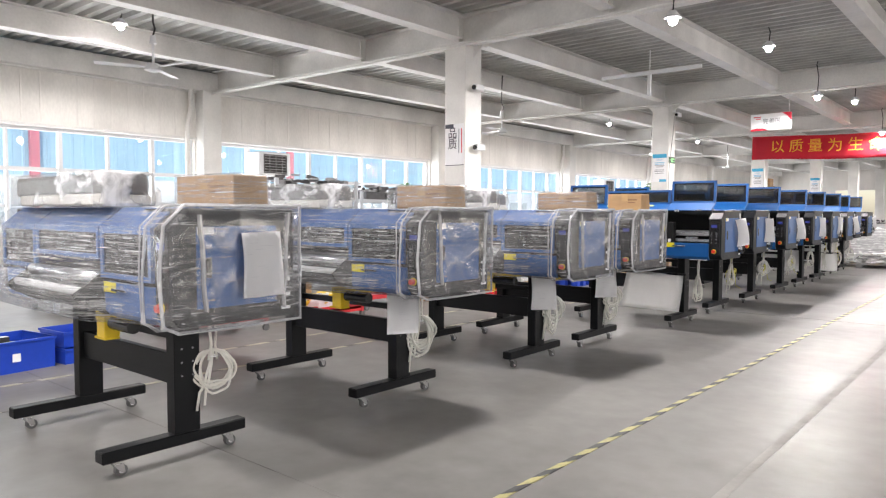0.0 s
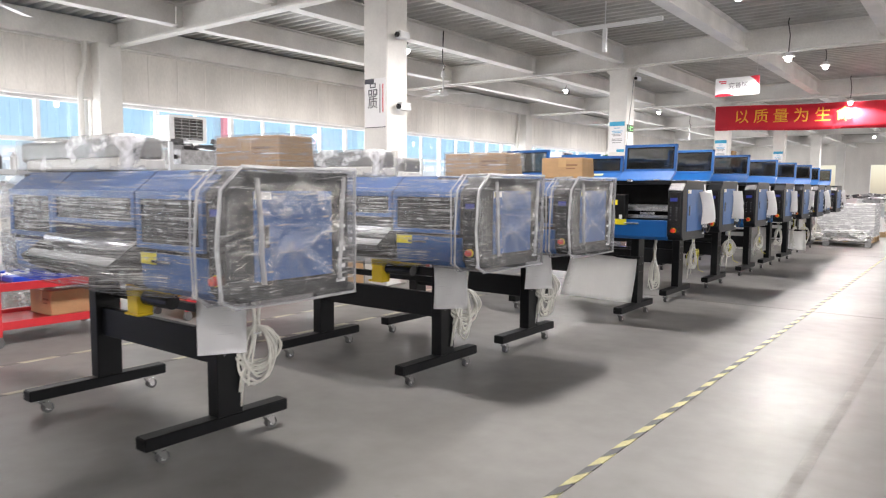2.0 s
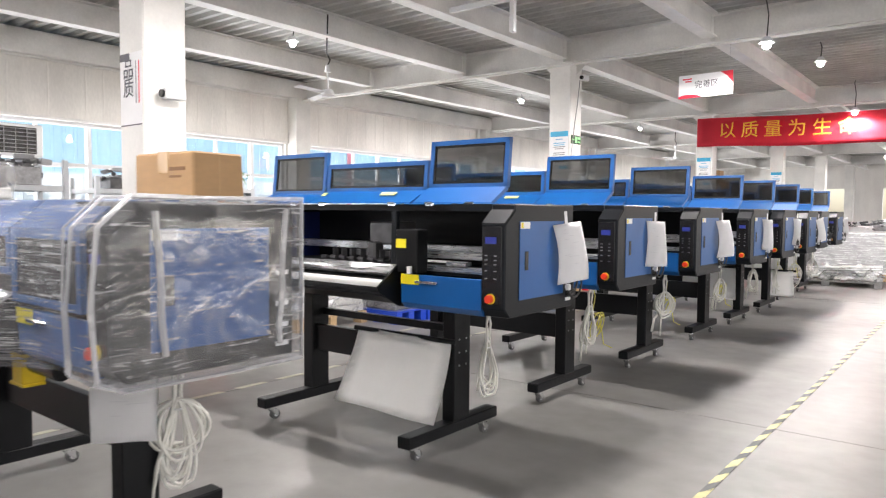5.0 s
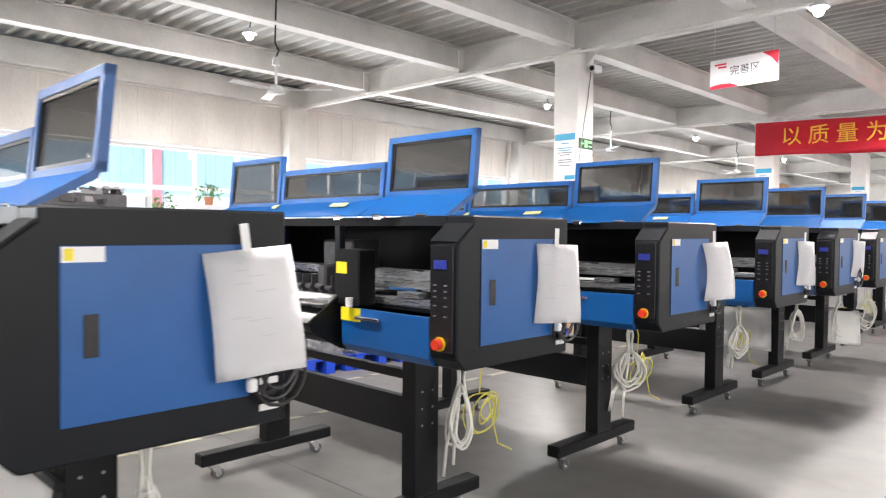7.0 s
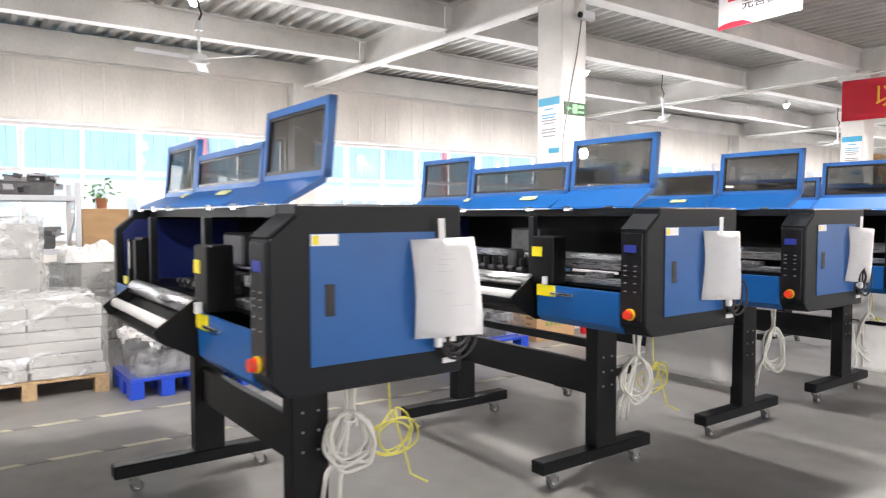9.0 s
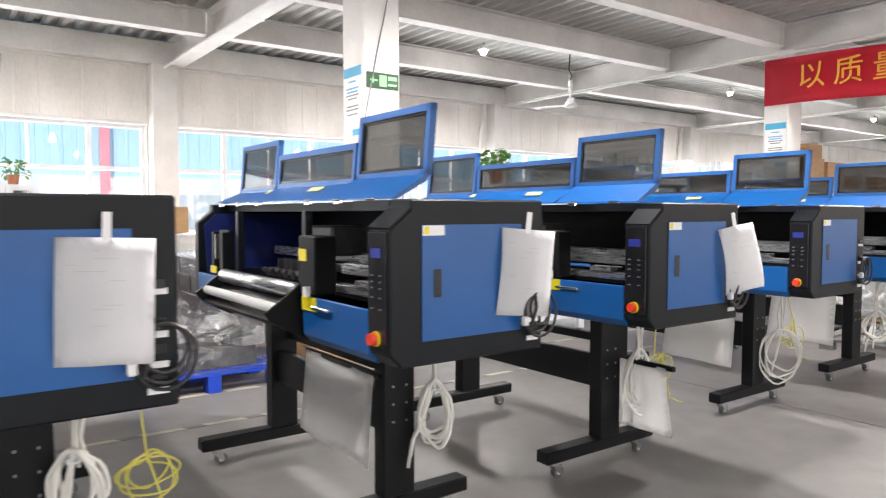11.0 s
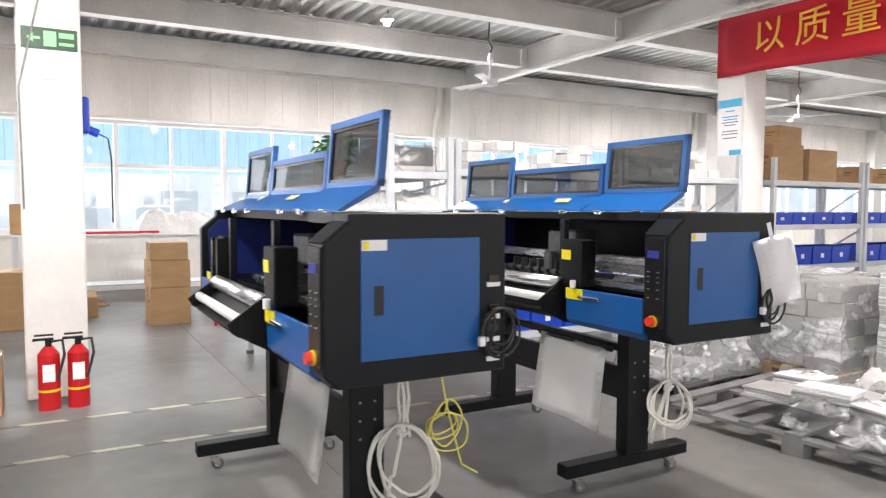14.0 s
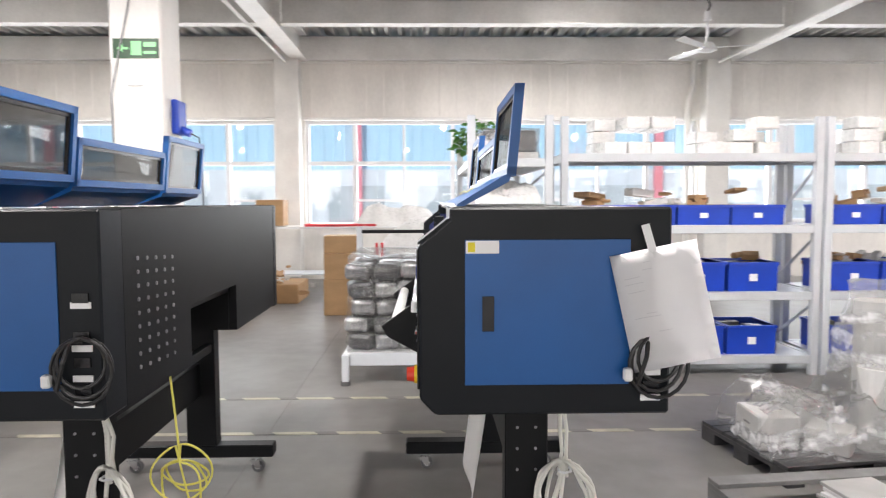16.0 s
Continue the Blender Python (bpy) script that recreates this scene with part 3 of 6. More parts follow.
def body(t, open_lid):
    # side housings
    right = part("right_housing", prism(B(), PROFILE, "x", -0.13, 0.0, 0.006), M_CHAR, t)
    part("left_housing", prism(B(), PROFILE, "x", -LEN, -LEN + 0.06, 0.006), M_CHAR, t)
    part("inner_panel", prism(B(), [(0.05, 0.80), (0.03, 1.19), (0.09, 1.25), (0.6, 1.25), (0.6, 0.80)], "x", -LEN + 0.062, -LEN + 0.07), M_NAVY, t)
    b = B()
    box(b, -LEN + 0.06, -0.13, 0.60, 0.633, 0.97, 1.296)
    box(b, -0.64, -0.13, 0.60, 0.633, 0.774, 0.97), box(b, -LEN + 0.06, -1.2, 0.60, 0.633, 0.78, 0.97)
    part("back_panel", b, M_BLACK, t)
    box_ = B()
    box(box_, -LEN + 0.06, -0.13, 0.16, 0.60, 1.262, 1.296)
    part("top_panel", box_, M_BLACK, t)
    part("top_panel", box(B(), -0.13 - 0.24, -0.131, 0.078, 0.16, 1.262, 1.297), M_CHAR, t)
    b = B()
    box(b, -0.64, -0.13, 0.03, 0.60, 0.774, 0.80), box(b, -LEN + 0.06, -1.2, 0.03, 0.60, 0.78, 0.80)
    box(b, -0.645, -0.635, 0.03, 0.60, 0.78, 0.95), box(b, -1.205, -1.195, 0.1, 0.60, 0.78, 0.95)
    box(b, -LEN + 0.06, -0.13, 0.12, 0.60, 0.94, 0.955)
    part("tray_floor", b, M_BLACK, t)
    # rear vent slots
    b = B()
    for i in range(9):
        for j in range(5):
            cyl(b, (-0.22 - j * 0.065, 0.633, 1.16 - i * 0.038 - j * 0.004), (-0.22 - j * 0.065, 0.637, 1.16 - i * 0.038 - j * 0.004), 0.006, 6)
    tagged(part("vent_grid", b, M_GREY, t), "", "", "", "stuff")
    # front blue panels
    f = part("front_panel", prism(B(), [(0.012, 0.945), (-0.004, 0.945), (0.0, 0.80), (0.03, 0.77), (0.045, 0.77)], "x", -0.62, -0.132, 0.002), M_BLUE, t)
    h = B()
    box(h, -0.52, -0.38, -0.02, 0.0, 0.905, 0.918, 0.003)
    part("pull", h, M_CHROME, f)
    part("sticker", box(B(), -0.615, -0.50, -0.0085, -0.004, 0.895, 0.945), M_YELLOW, f, "yellow warning sticker")
    part("front_panel", prism(B(), [(0.012, 0.945), (-0.004, 0.945), (0.0, 0.80), (0.03, 0.77), (0.045, 0.77)], "x", -LEN + 0.062, -1.56, 0.002), M_BLUE, t)
    # control panel on the right housing
    p = part("control_panel", box(B(), -0.124, -0.016, -0.006, 0.0, 0.835, 1.195, 0.002), M_PANEL, t)
    part("slope", prism(B(), [(0.0, 1.205), (0.077, 1.267), (0.073, 1.271), (-0.004, 1.209)], "x", -0.128, -0.004), M_CHAR, p)
    part("screen", box(B(), -0.105, -0.045, -0.0085, -0.006, 1.115, 1.145), M_SCREEN, p, "small blue display")
    for z in (1.06, 1.04, 1.02, 0.99, 0.955):
        for x in (-0.1, -0.05):
            part("key", box(B(), x - 0.007, x + 0.007, -0.0075, -0.006, z - 0.002, z + 0.002), M_GREY, p)
    b = B()
    cyl(b, (-0.072, -0.006, 0.862), (-0.072, -0.014, 0.862), 0.024, 20)
    st = part("stop_base", b, M_YPAINT, p)
    b = B()
    cyl(b, (-0.072, -0.014, 0.862), (-0.072, -0.034, 0.862), 0.02, 20, 0.018)
    part("stop_button", b, M_RED, st, "red emergency stop button")
    # side door
    d = part("side_door", box(B(), 0.0, 0.004, 0.115, 0.53, 0.85, 1.217, 0.001), M_BLUE, t)
    part("grip", box(B(), 0.004, 0.007, 0.158, 0.188, 0.987, 1.076, 0.001), M_PANEL, d)
    s = part("label_plate", box(B(), 0.004, 0.0055, 0.117, 0.2, 1.183, 1.215), M_PAPER, d)
    part("label_mark", box(B(), 0.0055, 0.0065, 0.122, 0.14, 1.187, 1.211), M_YELLOW, s)
    # sockets at the back of the side
    for z in (1.08, 0.985, 0.92, 0.845):
        part("socket", box(B(), 0.0, 0.006, 0.565, 0.605, z - 0.012, z + 0.012), M_PANEL, t)
    for z in (1.062, 0.955, 0.88, 0.815):
        part("socket_label", box(B(), 0.0, 0.004, 0.56, 0.61, z - 0.008, z + 0.008), M_PAPER, t)
    if not open_lid:
        for xa, xb, zb in ((-0.64, -0.15, 0.965), (-1.43, -0.655, 1.05), (-1.94, -1.445, 0.965)):
            lid = part("lid", prism(B(), [(0.004, 1.205), (-0.004, 1.212), (0.1, 1.303), (0.3, 1.306), (0.3, 1.3), (0.105, 1.296)], "x", xa, xb), M_BLUE, t)
            F = B()
            for p0, p1, q0, q1 in ((xa, xb, zb, zb + 0.024), (xa, xb, 1.18, 1.212), (xa, xa + 0.026, zb + 0.024, 1.18), (xb - 0.026, xb, zb + 0.024, 1.18)):
                box(F, p0, p1, -0.012, 0.006, q0, q1)
            part("lid_frame", F, M_BLUE, lid)
            part("lid_pane", box(B(), xa + 0.026, xb - 0.026, -0.004, 0.0, zb + 0.024, 1.18), M_PANEL, lid)
        mouth(t)
        return
    # open mouth: rails, carriage, uprights, rollers
    b = B()
    box(b, -LEN + 0.1, -0.14, 0.40, 0.44, 1.03, 1.075, 0.004)
    part("rail", b, M_ALU, t)
    b = B()
    box(b, -0.62, -0.14, 0.16, 0.2, 1.02, 1.06, 0.003), box(b, -0.6, -0.15, 0.12, 0.17, 0.955, 0.985, 0.003)
    box(b, -0.42, -0.3, 0.11, 0.16, 0.99, 1.01)
    part("media_guide", b, M_ALU, t)
    for x in (-1.47, -0.72):
        part("upright", box(B(), x - 0.018, x + 0.018, 0.05, 0.08, 0.955, 1.262, 0.003), M_CHAR, t)
    b = B()
    box(b, -0.66, -0.52, 0.0, 0.09, 0.95, 1.17, 0.006)
    blk = part("guide_block", b, M_BLACK, t)
    part("sticker", box(B(), -0.655, -0.59, -0.003, 0.0, 1.075, 1.12), M_YELLOW, blk, "yellow warning sticker")
    b = B()
    cyl(b, (-0.55, -0.02, 0.95), (-0.55, -0.02, 0.985), 0.014, 12)
    part("knob", b, M_WHITEP, blk)
    b = B()
    box(b, -1.08, -0.86, 0.24, 0.40, 1.07, 1.2, 0.01), box(b, -1.3, -0.8, 0.3, 0.34, 1.0, 1.03), box(b, -1.04, -0.98, 0.18, 0.26, 0.98, 1.09, 0.01)
    part("carriage", b, M_DGREY, t)
    b = B()
    for i in range(7):
        x = -1.34 + i * 0.075
        cyl(b, (x - 0.02, 0.14, 0.99 + 0.004 * (i % 3)), (x + 0.02, 0.14, 0.99), 0.012, 10)
        box(b, x - 0.012, x + 0.02, 0.14, 0.24, 0.965, 0.99), box(b, x, x + 0.008, 0.2, 0.24, 0.99, 1.04)
    tagged(part("pinch_roller_bar", b, M_DGREY, t), "", "", "", "stuff")
    b = B()
    box(b, -1.70, -1.56, 0.04, 0.07, 0.96, 1.17), box(b, -1.60, -1.56, 0.01, 0.04, 0.96, 1.16), box(b, -1.72, -1.69, 0.01, 0.07, 0.96, 1.16)
    part("film_bracket", b, M_BLACK, t)
    b = B()
    cyl(b, (-1.64, 0.02, 1.03), (-1.64, 0.02, 1.15), 0.022, 14)
    part("cylinder", b, M_CHROME, t)
    part("sticker", box(B(), -1.62, -1.54, -0.03, -0.026, 0.965, 1.0), M_YELLOW, t, "yellow warning sticker")
    mouth(t)
    # lids
    def lid(xa, xb, top, base, win):
        L = B()
        ya, yb = 0.10, 0.236
        za = 1.3
        prism(L, [(ya, za), (ya + 0.004, za + 0.006), (yb - 0.003, base), (yb + 0.012, base - 0.004), (yb + 0.006, base - 0.02), (ya + 0.02, za)], "x", xa, xb)
        lidp = part("lid", L, M_BLUE, t)
        lean = 0.022
        F = B()
        def yy(z):
            return yb + lean * (z - base) / 0.24
        fw = 0.024
        for (p0, p1, q0, q1) in ((xa, xb, base - 0.004, base + fw * 0.8), (xa, xb, top - fw, top), (xa, xa + fw, base, top), (xb - fw, xb, base, top)):
            prism(F, [(yy(q0), q0), (yy(q1), q1), (yy(q1) + 0.026, q1), (yy(q0) + 0.026, q0)], "x", p0, p1)
        part("lid_frame", F, M_BLUE, lidp)
        z0, z1 = base + fw * 0.8, top - fw
        gm = B()
        for (p0, p1, q0, q1) in ((xa + fw, xb - fw, z0, z0 + 0.012), (xa + fw, xb - fw, z1 - 0.012, z1), (xa + fw, xa + fw + 0.01, z0, z1), (xb - fw - 0.01, xb - fw, z0, z1)):
            prism(gm, [(yy(q0) + 0.004, q0), (yy(q1) + 0.004, q1), (yy(q1) + 0.016, q1), (yy(q0) + 0.016, q0)], "x", p0, p1)
        part("gasket", gm, M_PANEL, lidp)
        part("lid_pane", prism(B(), [(yy(z0) + 0.008, z0), (yy(z1) + 0.008, z1), (yy(z1) + 0.011, z1), (yy(z0) + 0.011, z0)], "x", xa + fw, xb - fw), M_TINT, lidp)
        for x in (xa + 0.12, xb - 0.12):
            hb = B()
            box(hb, x - 0.022, x + 0.022, 0.088, 0.104, 1.285, 1.306, 0.002), cyl(hb, (x - 0.026, 0.092, 1.302), (x + 0.026, 0.092, 1.302), 0.006, 8)
            part("hinge", hb, M_CHROME, lidp)
        return lidp

    lid(-0.64, -0.15, 1.628, 1.385, True)
    mid = lid(-1.43, -0.655, 1.532, 1.372, True)
    left = lid(-1.94, -1.445, 1.61, 1.36, True)
    m = Matrix.Translation((0, 0, 0))
    for x, w, par in ((-0.93, 0.11, mid), (-1.40, 0.035, mid)):
        part("sticker", prism(B(), [(0.165, 1.3445), (0.19, 1.3595), (0.188, 1.363), (0.163, 1.348)], "x", x, x + w), M_PALEY, par, "small pale yellow sticker")


def coil(bm, c, r, n, wob, rad, ax=(1, 0, 0), seed=1):
    """Turns of cable hung from the top point of a loop at c."""
    rn = random.Random(seed)
    ax = Vector(ax).normalized()
    up = Vector((0, 0, 1))
    side = ax.cross(up)
    ph = 0
    pts = []
    for k in range(n):
        rr, off, tilt = r * rn.uniform(0.8, 1.12), rn.uniform(-wob, wob), rn.uniform(-0.25, 0.25)
        for i in range(18):
            a = 2 * math.pi * i / 18
            p = Vector(c) + side * (rr * 0.95 * math.sin(a)) + up * (rr * 1.05 * math.cos(a) - rr * 1.05) + ax * (off + tilt * rr * math.sin(a) * 0.5)
            pts.append(p)
    tube(bm, pts, rad, 6)


def hoses(t, seed, w=0.15, h=0.24, turns=6, top=0.62, x=-0.40, y=0.45, pinch=0.5, tails=2, turn=-35):
    """White hose hung up in loops: drops from the body to a tie, loops below it, loose ends to the floor."""
    rn = random.Random(seed)
    a0 = radians(turn)
    side, ax = Vector((-math.sin(a0), math.cos(a0), 0)), Vector((math.cos(a0), math.sin(a0), 0))
    c = Vector((x, y, top))
    for k in range(turns):
        ww, hh, off, lean = w * rn.uniform(0.72, 1.08) / 2, h * rn.uniform(0.78, 1.08), rn.uniform(-0.02, 0.02), rn.uniform(-0.025, 0.025)
        loop = []
        for i in range(25):
            a = 2 * math.pi * i / 24
            d = (1 - math.cos(a)) / 2
            loop.append(c + side * (ww * math.sin(a) * (1 - pinch * (1 - d)) + lean * d) + Vector((0, 0, -hh * d + 0.006 * math.sin(5 * a + k))) + ax * (off * (0.3 + d) + 0.012 * math.sin(2 * a + k)))
        part("hose_loop", tube(B(), loop, 0.0062, 6), M_CABLEW, t, "coiled white ink hose" if k == 0 else "", True)
    part("tie", tube(B(), [c + side * 0.02 * math.cos(q) + ax * 0.026 * math.sin(q) + Vector((0, 0, -0.03)) for q in (0, 1, 2, 3, 4, 5, 6.28)], 0.004, 5), M_WHITEP, t)
    for k in range(3):
        o = side * rn.uniform(-0.03, 0.03) + ax * rn.uniform(-0.02, 0.02)
        part("hose", tube(B(), [(x + 0.02 * k, y - 0.02, 0.785), c + o * 0.8 + Vector((0, 0, 0.1)), c + o * 0.5 + Vector((0, 0, 0.03)), c + o + Vector((0, 0, -0.05))], 0.0062, 6), M_CABLEW, t, "", True)
    for k in range(tails):
        o = side * rn.uniform(-0.09, -0.02) + ax * rn.uniform(-0.02, 0.02)
        z1 = rn.uniform(0.16, 0.3)
        part("hose_end", tube(B(), [c + Vector((0, 0, 0.01)), c + o * 0.3 + Vector((0, 0, -0.08)), c + o * 0.8 + Vector((0, 0, -0.2)), Vector((c.x + o.x, c.y + o.y, (top + z1) / 2 - 0.06)), Vector((c.x + o.x * 1.2, c.y + o.y * 1.2, z1))], 0.0068, 6), M_CABLEW, t, "", True)


def power_cord(t, seed):
    b = B()
    coil(b, (0.025, 0.595, 0.985), 0.07, 3, 0.01, 0.005, (1, 0.1, 0), seed)
    tube(b, [(0.006, 0.585, 0.97), (0.03, 0.57, 0.98), (0.05, 0.56, 0.93), (0.045, 0.54, 0.86)], 0.006)
    c = part("power_cord", b, M_CABLEB, t, "coiled black power cord")
    part("plug", box(B(), 0.03, 0.052, 0.505, 0.527, 0.868, 0.9, 0.004), M_WHITEP, c)


M_PRINT = mat("faint_print", (0.74, 0.74, 0.76), 0.7)


def check_sheet(t_name, m, seed, w=0.21, h=0.297, tilt=0.0, strap=True):
    """A paper form hanging from a strap, its lower corners curling."""
    rn = random.Random(seed)
    s = thing(t_name, "white printed check sheet hanging on a printer", "paper sheet", "check sheets", m)
    b = B()
    c1, c2 = rn.uniform(0.01, 0.03), rn.uniform(-0.02, 0.03)
    rot = Matrix.Rotation(tilt, 4, "X")
    def at(u, v):
        p = rot @ Vector((0, (u - 0.5) * w, -v * h))
        return (p.x + c1 * math.sin(v * 2.6) + c2 * u * v + 0.004 * math.sin(9 * u + 5 * v), p.y, p.z)
    sheet(b, at, 8, 10)
    bmesh.ops.solidify(b, geom=b.faces[:], thickness=0.0006)
    pg = part("page", b, M_PAPER, s, "", True)
    for i, v in enumerate((0.1, 0.16, 0.21, 0.26, 0.33, 0.52, 0.55, 0.68)):
        wd = rn.uniform(0.1, 0.34) * (0.35 if i == 0 else 1)
        u0 = rn.uniform(0.08, 0.55) if i else 0.36
        part("print_line", sheet(B(), lambda u, vv: tuple(Vector(at(u0 + u * wd, v + vv * 0.006)) + Vector((0.0012, 0, 0))), 4, 1), M_PRINT, pg)
    if strap:
        q = B()
        box(q, -0.004, -0.002, -0.01, 0.01, -0.03, 0.06, 0, 1, Matrix.Rotation(tilt * 1.3, 4, "X"))
        part("strap", q, M_WHITEP, s)
    return s


def film_sheet(m, seed, w=0.55, h=0.36, fwd=0.1):
    s = thing("film_drape", "white transfer film hanging from the printer", "film sheet", "", m)
    b = B()
    sheet(b, lambda u, v: (-(u - 0.5) * w * (1 + 0.06 * v), -fwd * v ** 1.3 + 0.01 * math.sin(7 * u + 2 * v + seed), -h * v + 0.01 * u), 8, 10)
    bmesh.ops.solidify(b, geom=b.faces[:], thickness=0.001)
    part("sheet", b, M_FILM, s, "", True)
    r = B()
    cyl(r, (-w * 0.5 - 0.03, 0.012, 0.0), (w * 0.5 + 0.03, 0.012, 0.0), 0.014, 12)
    part("rod", r, M_BLACK, s)
    return s


M_FOLD = clear("film_fold", (0.88, 0.88, 0.9), 0.25, 0.2, wrinkle=0.5, cover=0.2, streak=1.0, blob=0.3, haze=0.28)
# right-side plane and front of each printer
WRAPPED = [(-2.77, 2.138), (-2.75, 3.702), (-2.682, 5.303), (-2.69, 6.41)]
OPEN = [(-2.505, 8.095), (-2.577, 9.436), (-2.559, 10.797), (-2.578, 12.373), (-2.58, 13.632), (-2.58, 14.87), (-2.716, 16.462), (-2.735, 17.874)]

first = thing("printer", "blue and black film printer, lids raised, on wheeled stand", "printer", "row of open printers")
stand(first)
body(first, True)
power_cord(first, 2)
row = [first]
for i, (x, y) in enumerate(OPEN):
    if i:
        row.append(copy_thing(first, pose(x, y, 0)))
first.matrix_world = pose(OPEN[0][0], OPEN[0][1], 0) @ Matrix.Diagonal((1, 1, 0.992, 1))
HOSES = [(0.11, 0.28, 6, 0.56, 0.7, 1), (0.12, 0.26, 6, 0.6, 0.6, 2), (0.17, 0.2, 7, 0.58, 0.2, 3), (0.16, 0.22, 6, 0.58, 0.3, 3), (0.15, 0.24, 6, 0.6, 0.4, 2), (0.16, 0.3, 7, 0.58, 0.3, 3), (0.27, 0.32, 4, 0.5, 0.1, 1), (0.22, 0.24, 5, 0.5, 0.3, 4)]
for i, (ob, q) in enumerate(zip(row, HOSES)):
    hoses(ob, 50 + i, *q[:4], pinch=q[4], tails=q[5])
TILTS = [0.1, -0.03, 0.03, -0.03, -0.08, 0.16, None, 0.22]
ALONG = [0.51, 0.52, 0.54, 0.47, 0.54, 0.56, 0.56, 0.575]
for i, (x, y) in enumerate(OPEN):
    if TILTS[i] is not None:
        check_sheet("check_sheet", pose(x + 0.03, y + ALONG[i], 1.197, 0, 0, -12), i, tilt=TILTS[i])
film_sheet(pose(OPEN[0][0] - 0.83, OPEN[0][1] + 0.24, 0.57), 1, 0.68, 0.40, 0.16)
film_sheet(pose(OPEN[6][0] - 0.84, OPEN[6][1] + 0.22, 0.64), 2, 0.50, 0.38, 0.04)
film_sheet(pose(OPEN[7][0] - 0.84, OPEN[7][1] + 0.22, 0.64), 3, 0.50, 0.40, 0.05)
film_sheet(pose(OPEN[4][0] - 0.84, OPEN[4][1] + 0.26, 0.62), 4, 0.60, 0.36, 0.04)
film_sheet(pose(OPEN[5][0] - 0.40, OPEN[5][1] + 0.425, 0.52), 5, 0.36, 0.34, -0.03)

wr = thing("wrapped_printer", "blue printer wrapped in clear stretch film on wheeled stand", "printer", "row of wrapped printers")
stand(wr)
body(wr, False)
b = B()
WP = [(-0.042, 0.80), (-0.046, 1.0), (-0.034, 1.215), (0.06, 1.306), (0.3, 1.308), (0.655, 1.306), (0.66, 1.0), (0.655, 0.765), (0.3, 0.755), (0.03, 0.755)]
pts = []
for a, c in zip(WP, WP[1:] + WP[:1]):
    for k in range(4):
        pts.append((a[0] + (c[0] - a[0]) * k / 4, a[1] + (c[1] - a[1]) * k / 4))
ring = []
nx = 44
for i in range(nx + 1):
    x = -LEN - 0.02 + (LEN + 0.04) * i / nx
    row = []
    for (y, z) in pts:
        cy, cz = 0.32, 1.03
        mouth_bulge = 0.175 * max(0.0, 1 - abs((z - 0.865) / 0.2) ** 2) * min(1, max(0, (0.68 - abs(x + 1.1)) / 0.24)) if y < 0.05 else 0
        j = noise.noise(Vector((x * 3, y * 6, z * 9))) * 0.012
        row.append(b.verts.new((x, y - mouth_bulge + (y - cy) * j * 1.2, z + (z - cz) * j * 1.5)))
    ring.append(row)
n = len(pts)
co = [[v.co.copy() for v in row] for row in ring]
b.free()
split = nx - 4
for name, material, rows in (("stretch_film", M_WRAP, co[:split + 1]), ("end_film", M_WRAPE, co[split:])):
    b = B()
    ring = [[b.verts.new(p) for p in row] for row in rows]
    for a, c in zip(ring, ring[1:]):
        for k in range(n):
            b.faces.new((a[k], a[(k + 1) % n], c[(k + 1) % n], c[k]))
    if name == "end_film":
        last_ring = ring[-1]
        mid = Vector((0.015, 0.32, 1.03))
        inner = last_ring
        for f_ in (0.75, 0.5, 0.25):
            nxt = []
            for v in last_ring:
                p = mid + (v.co - mid) * f_
                p.x = v.co.x + 0.012 * noise.noise(Vector((p.y * 9, p.z * 9, 3.0)))
                nxt.append(b.verts.new(p))
            for k in range(n):
                b.faces.new((inner[k], inner[(k + 1) % n], nxt[(k + 1) % n], nxt[k]))
            inner = nxt
        b.faces.new(inner)
    else:
        b.faces.new(ring[0][::-1])
    part(name, b, material, wr, "clear wrinkled stretch film", True)
# bunched folds of film round the end and along the front edge
rn = random.Random(12)
for x, r in ((0.012, 0.008), (-0.145, 0.006), (-0.17, 0.004), (0.006, 0.004)):
    loop = [(x + rn.uniform(-0.012, 0.012), y + (0.006 if y > 0.3 else -0.006) + rn.uniform(-0.006, 0.006), z + (0.006 if z > 1 else -0.006) + rn.uniform(-0.006, 0.006)) for y, z in WP + WP[:1]]
    part("film_fold", tube(B(), loop, r, 6), M_FOLD, wr)
for y0, y1, za, zb, r in ((0.12, 0.145, 1.27, 0.84, 0.011), (0.585, 0.56, 1.28, 0.82, 0.010)):
    pts = [(0.02, y0 + (y1 - y0) * k / 7 + rn.uniform(-0.006, 0.006), za + (zb - za) * k / 7) for k in range(8)]
    part("film_fold", tube(B(), pts, r, 6), M_FOLD, wr)
wr.scale = (1, 1, 0.98)
for i, (x, y) in enumerate(WRAPPED):
    o = copy_thing(wr, pose(x, y, 0)) if i else wr
    hoses(o, 70 + i, (0.21, 0.18, 0.12, 0.13)[i], (0.22, 0.26, 0.3, 0.32)[i], 7, 0.56, -0.44, 0.46, (0.15, 0.35, 0.7, 0.6)[i], 2)
wr.location = (WRAPPED[0][0], WRAPPED[0][1], 0)
check_sheet("check_sheet", pose(WRAPPED[0][0] + 0.04, WRAPPED[0][1] + 0.42, 1.165), 21, tilt=0.02, strap=False)
for (x, y), sd in zip(WRAPPED[1:], (22, 23, 24)):
    check_sheet("check_sheet", pose(x - 0.40, y + 0.24, 0.76) @ pose(0, 0, 0, 0, 0, -35), sd, strap=False)

SHIFT = -0.49

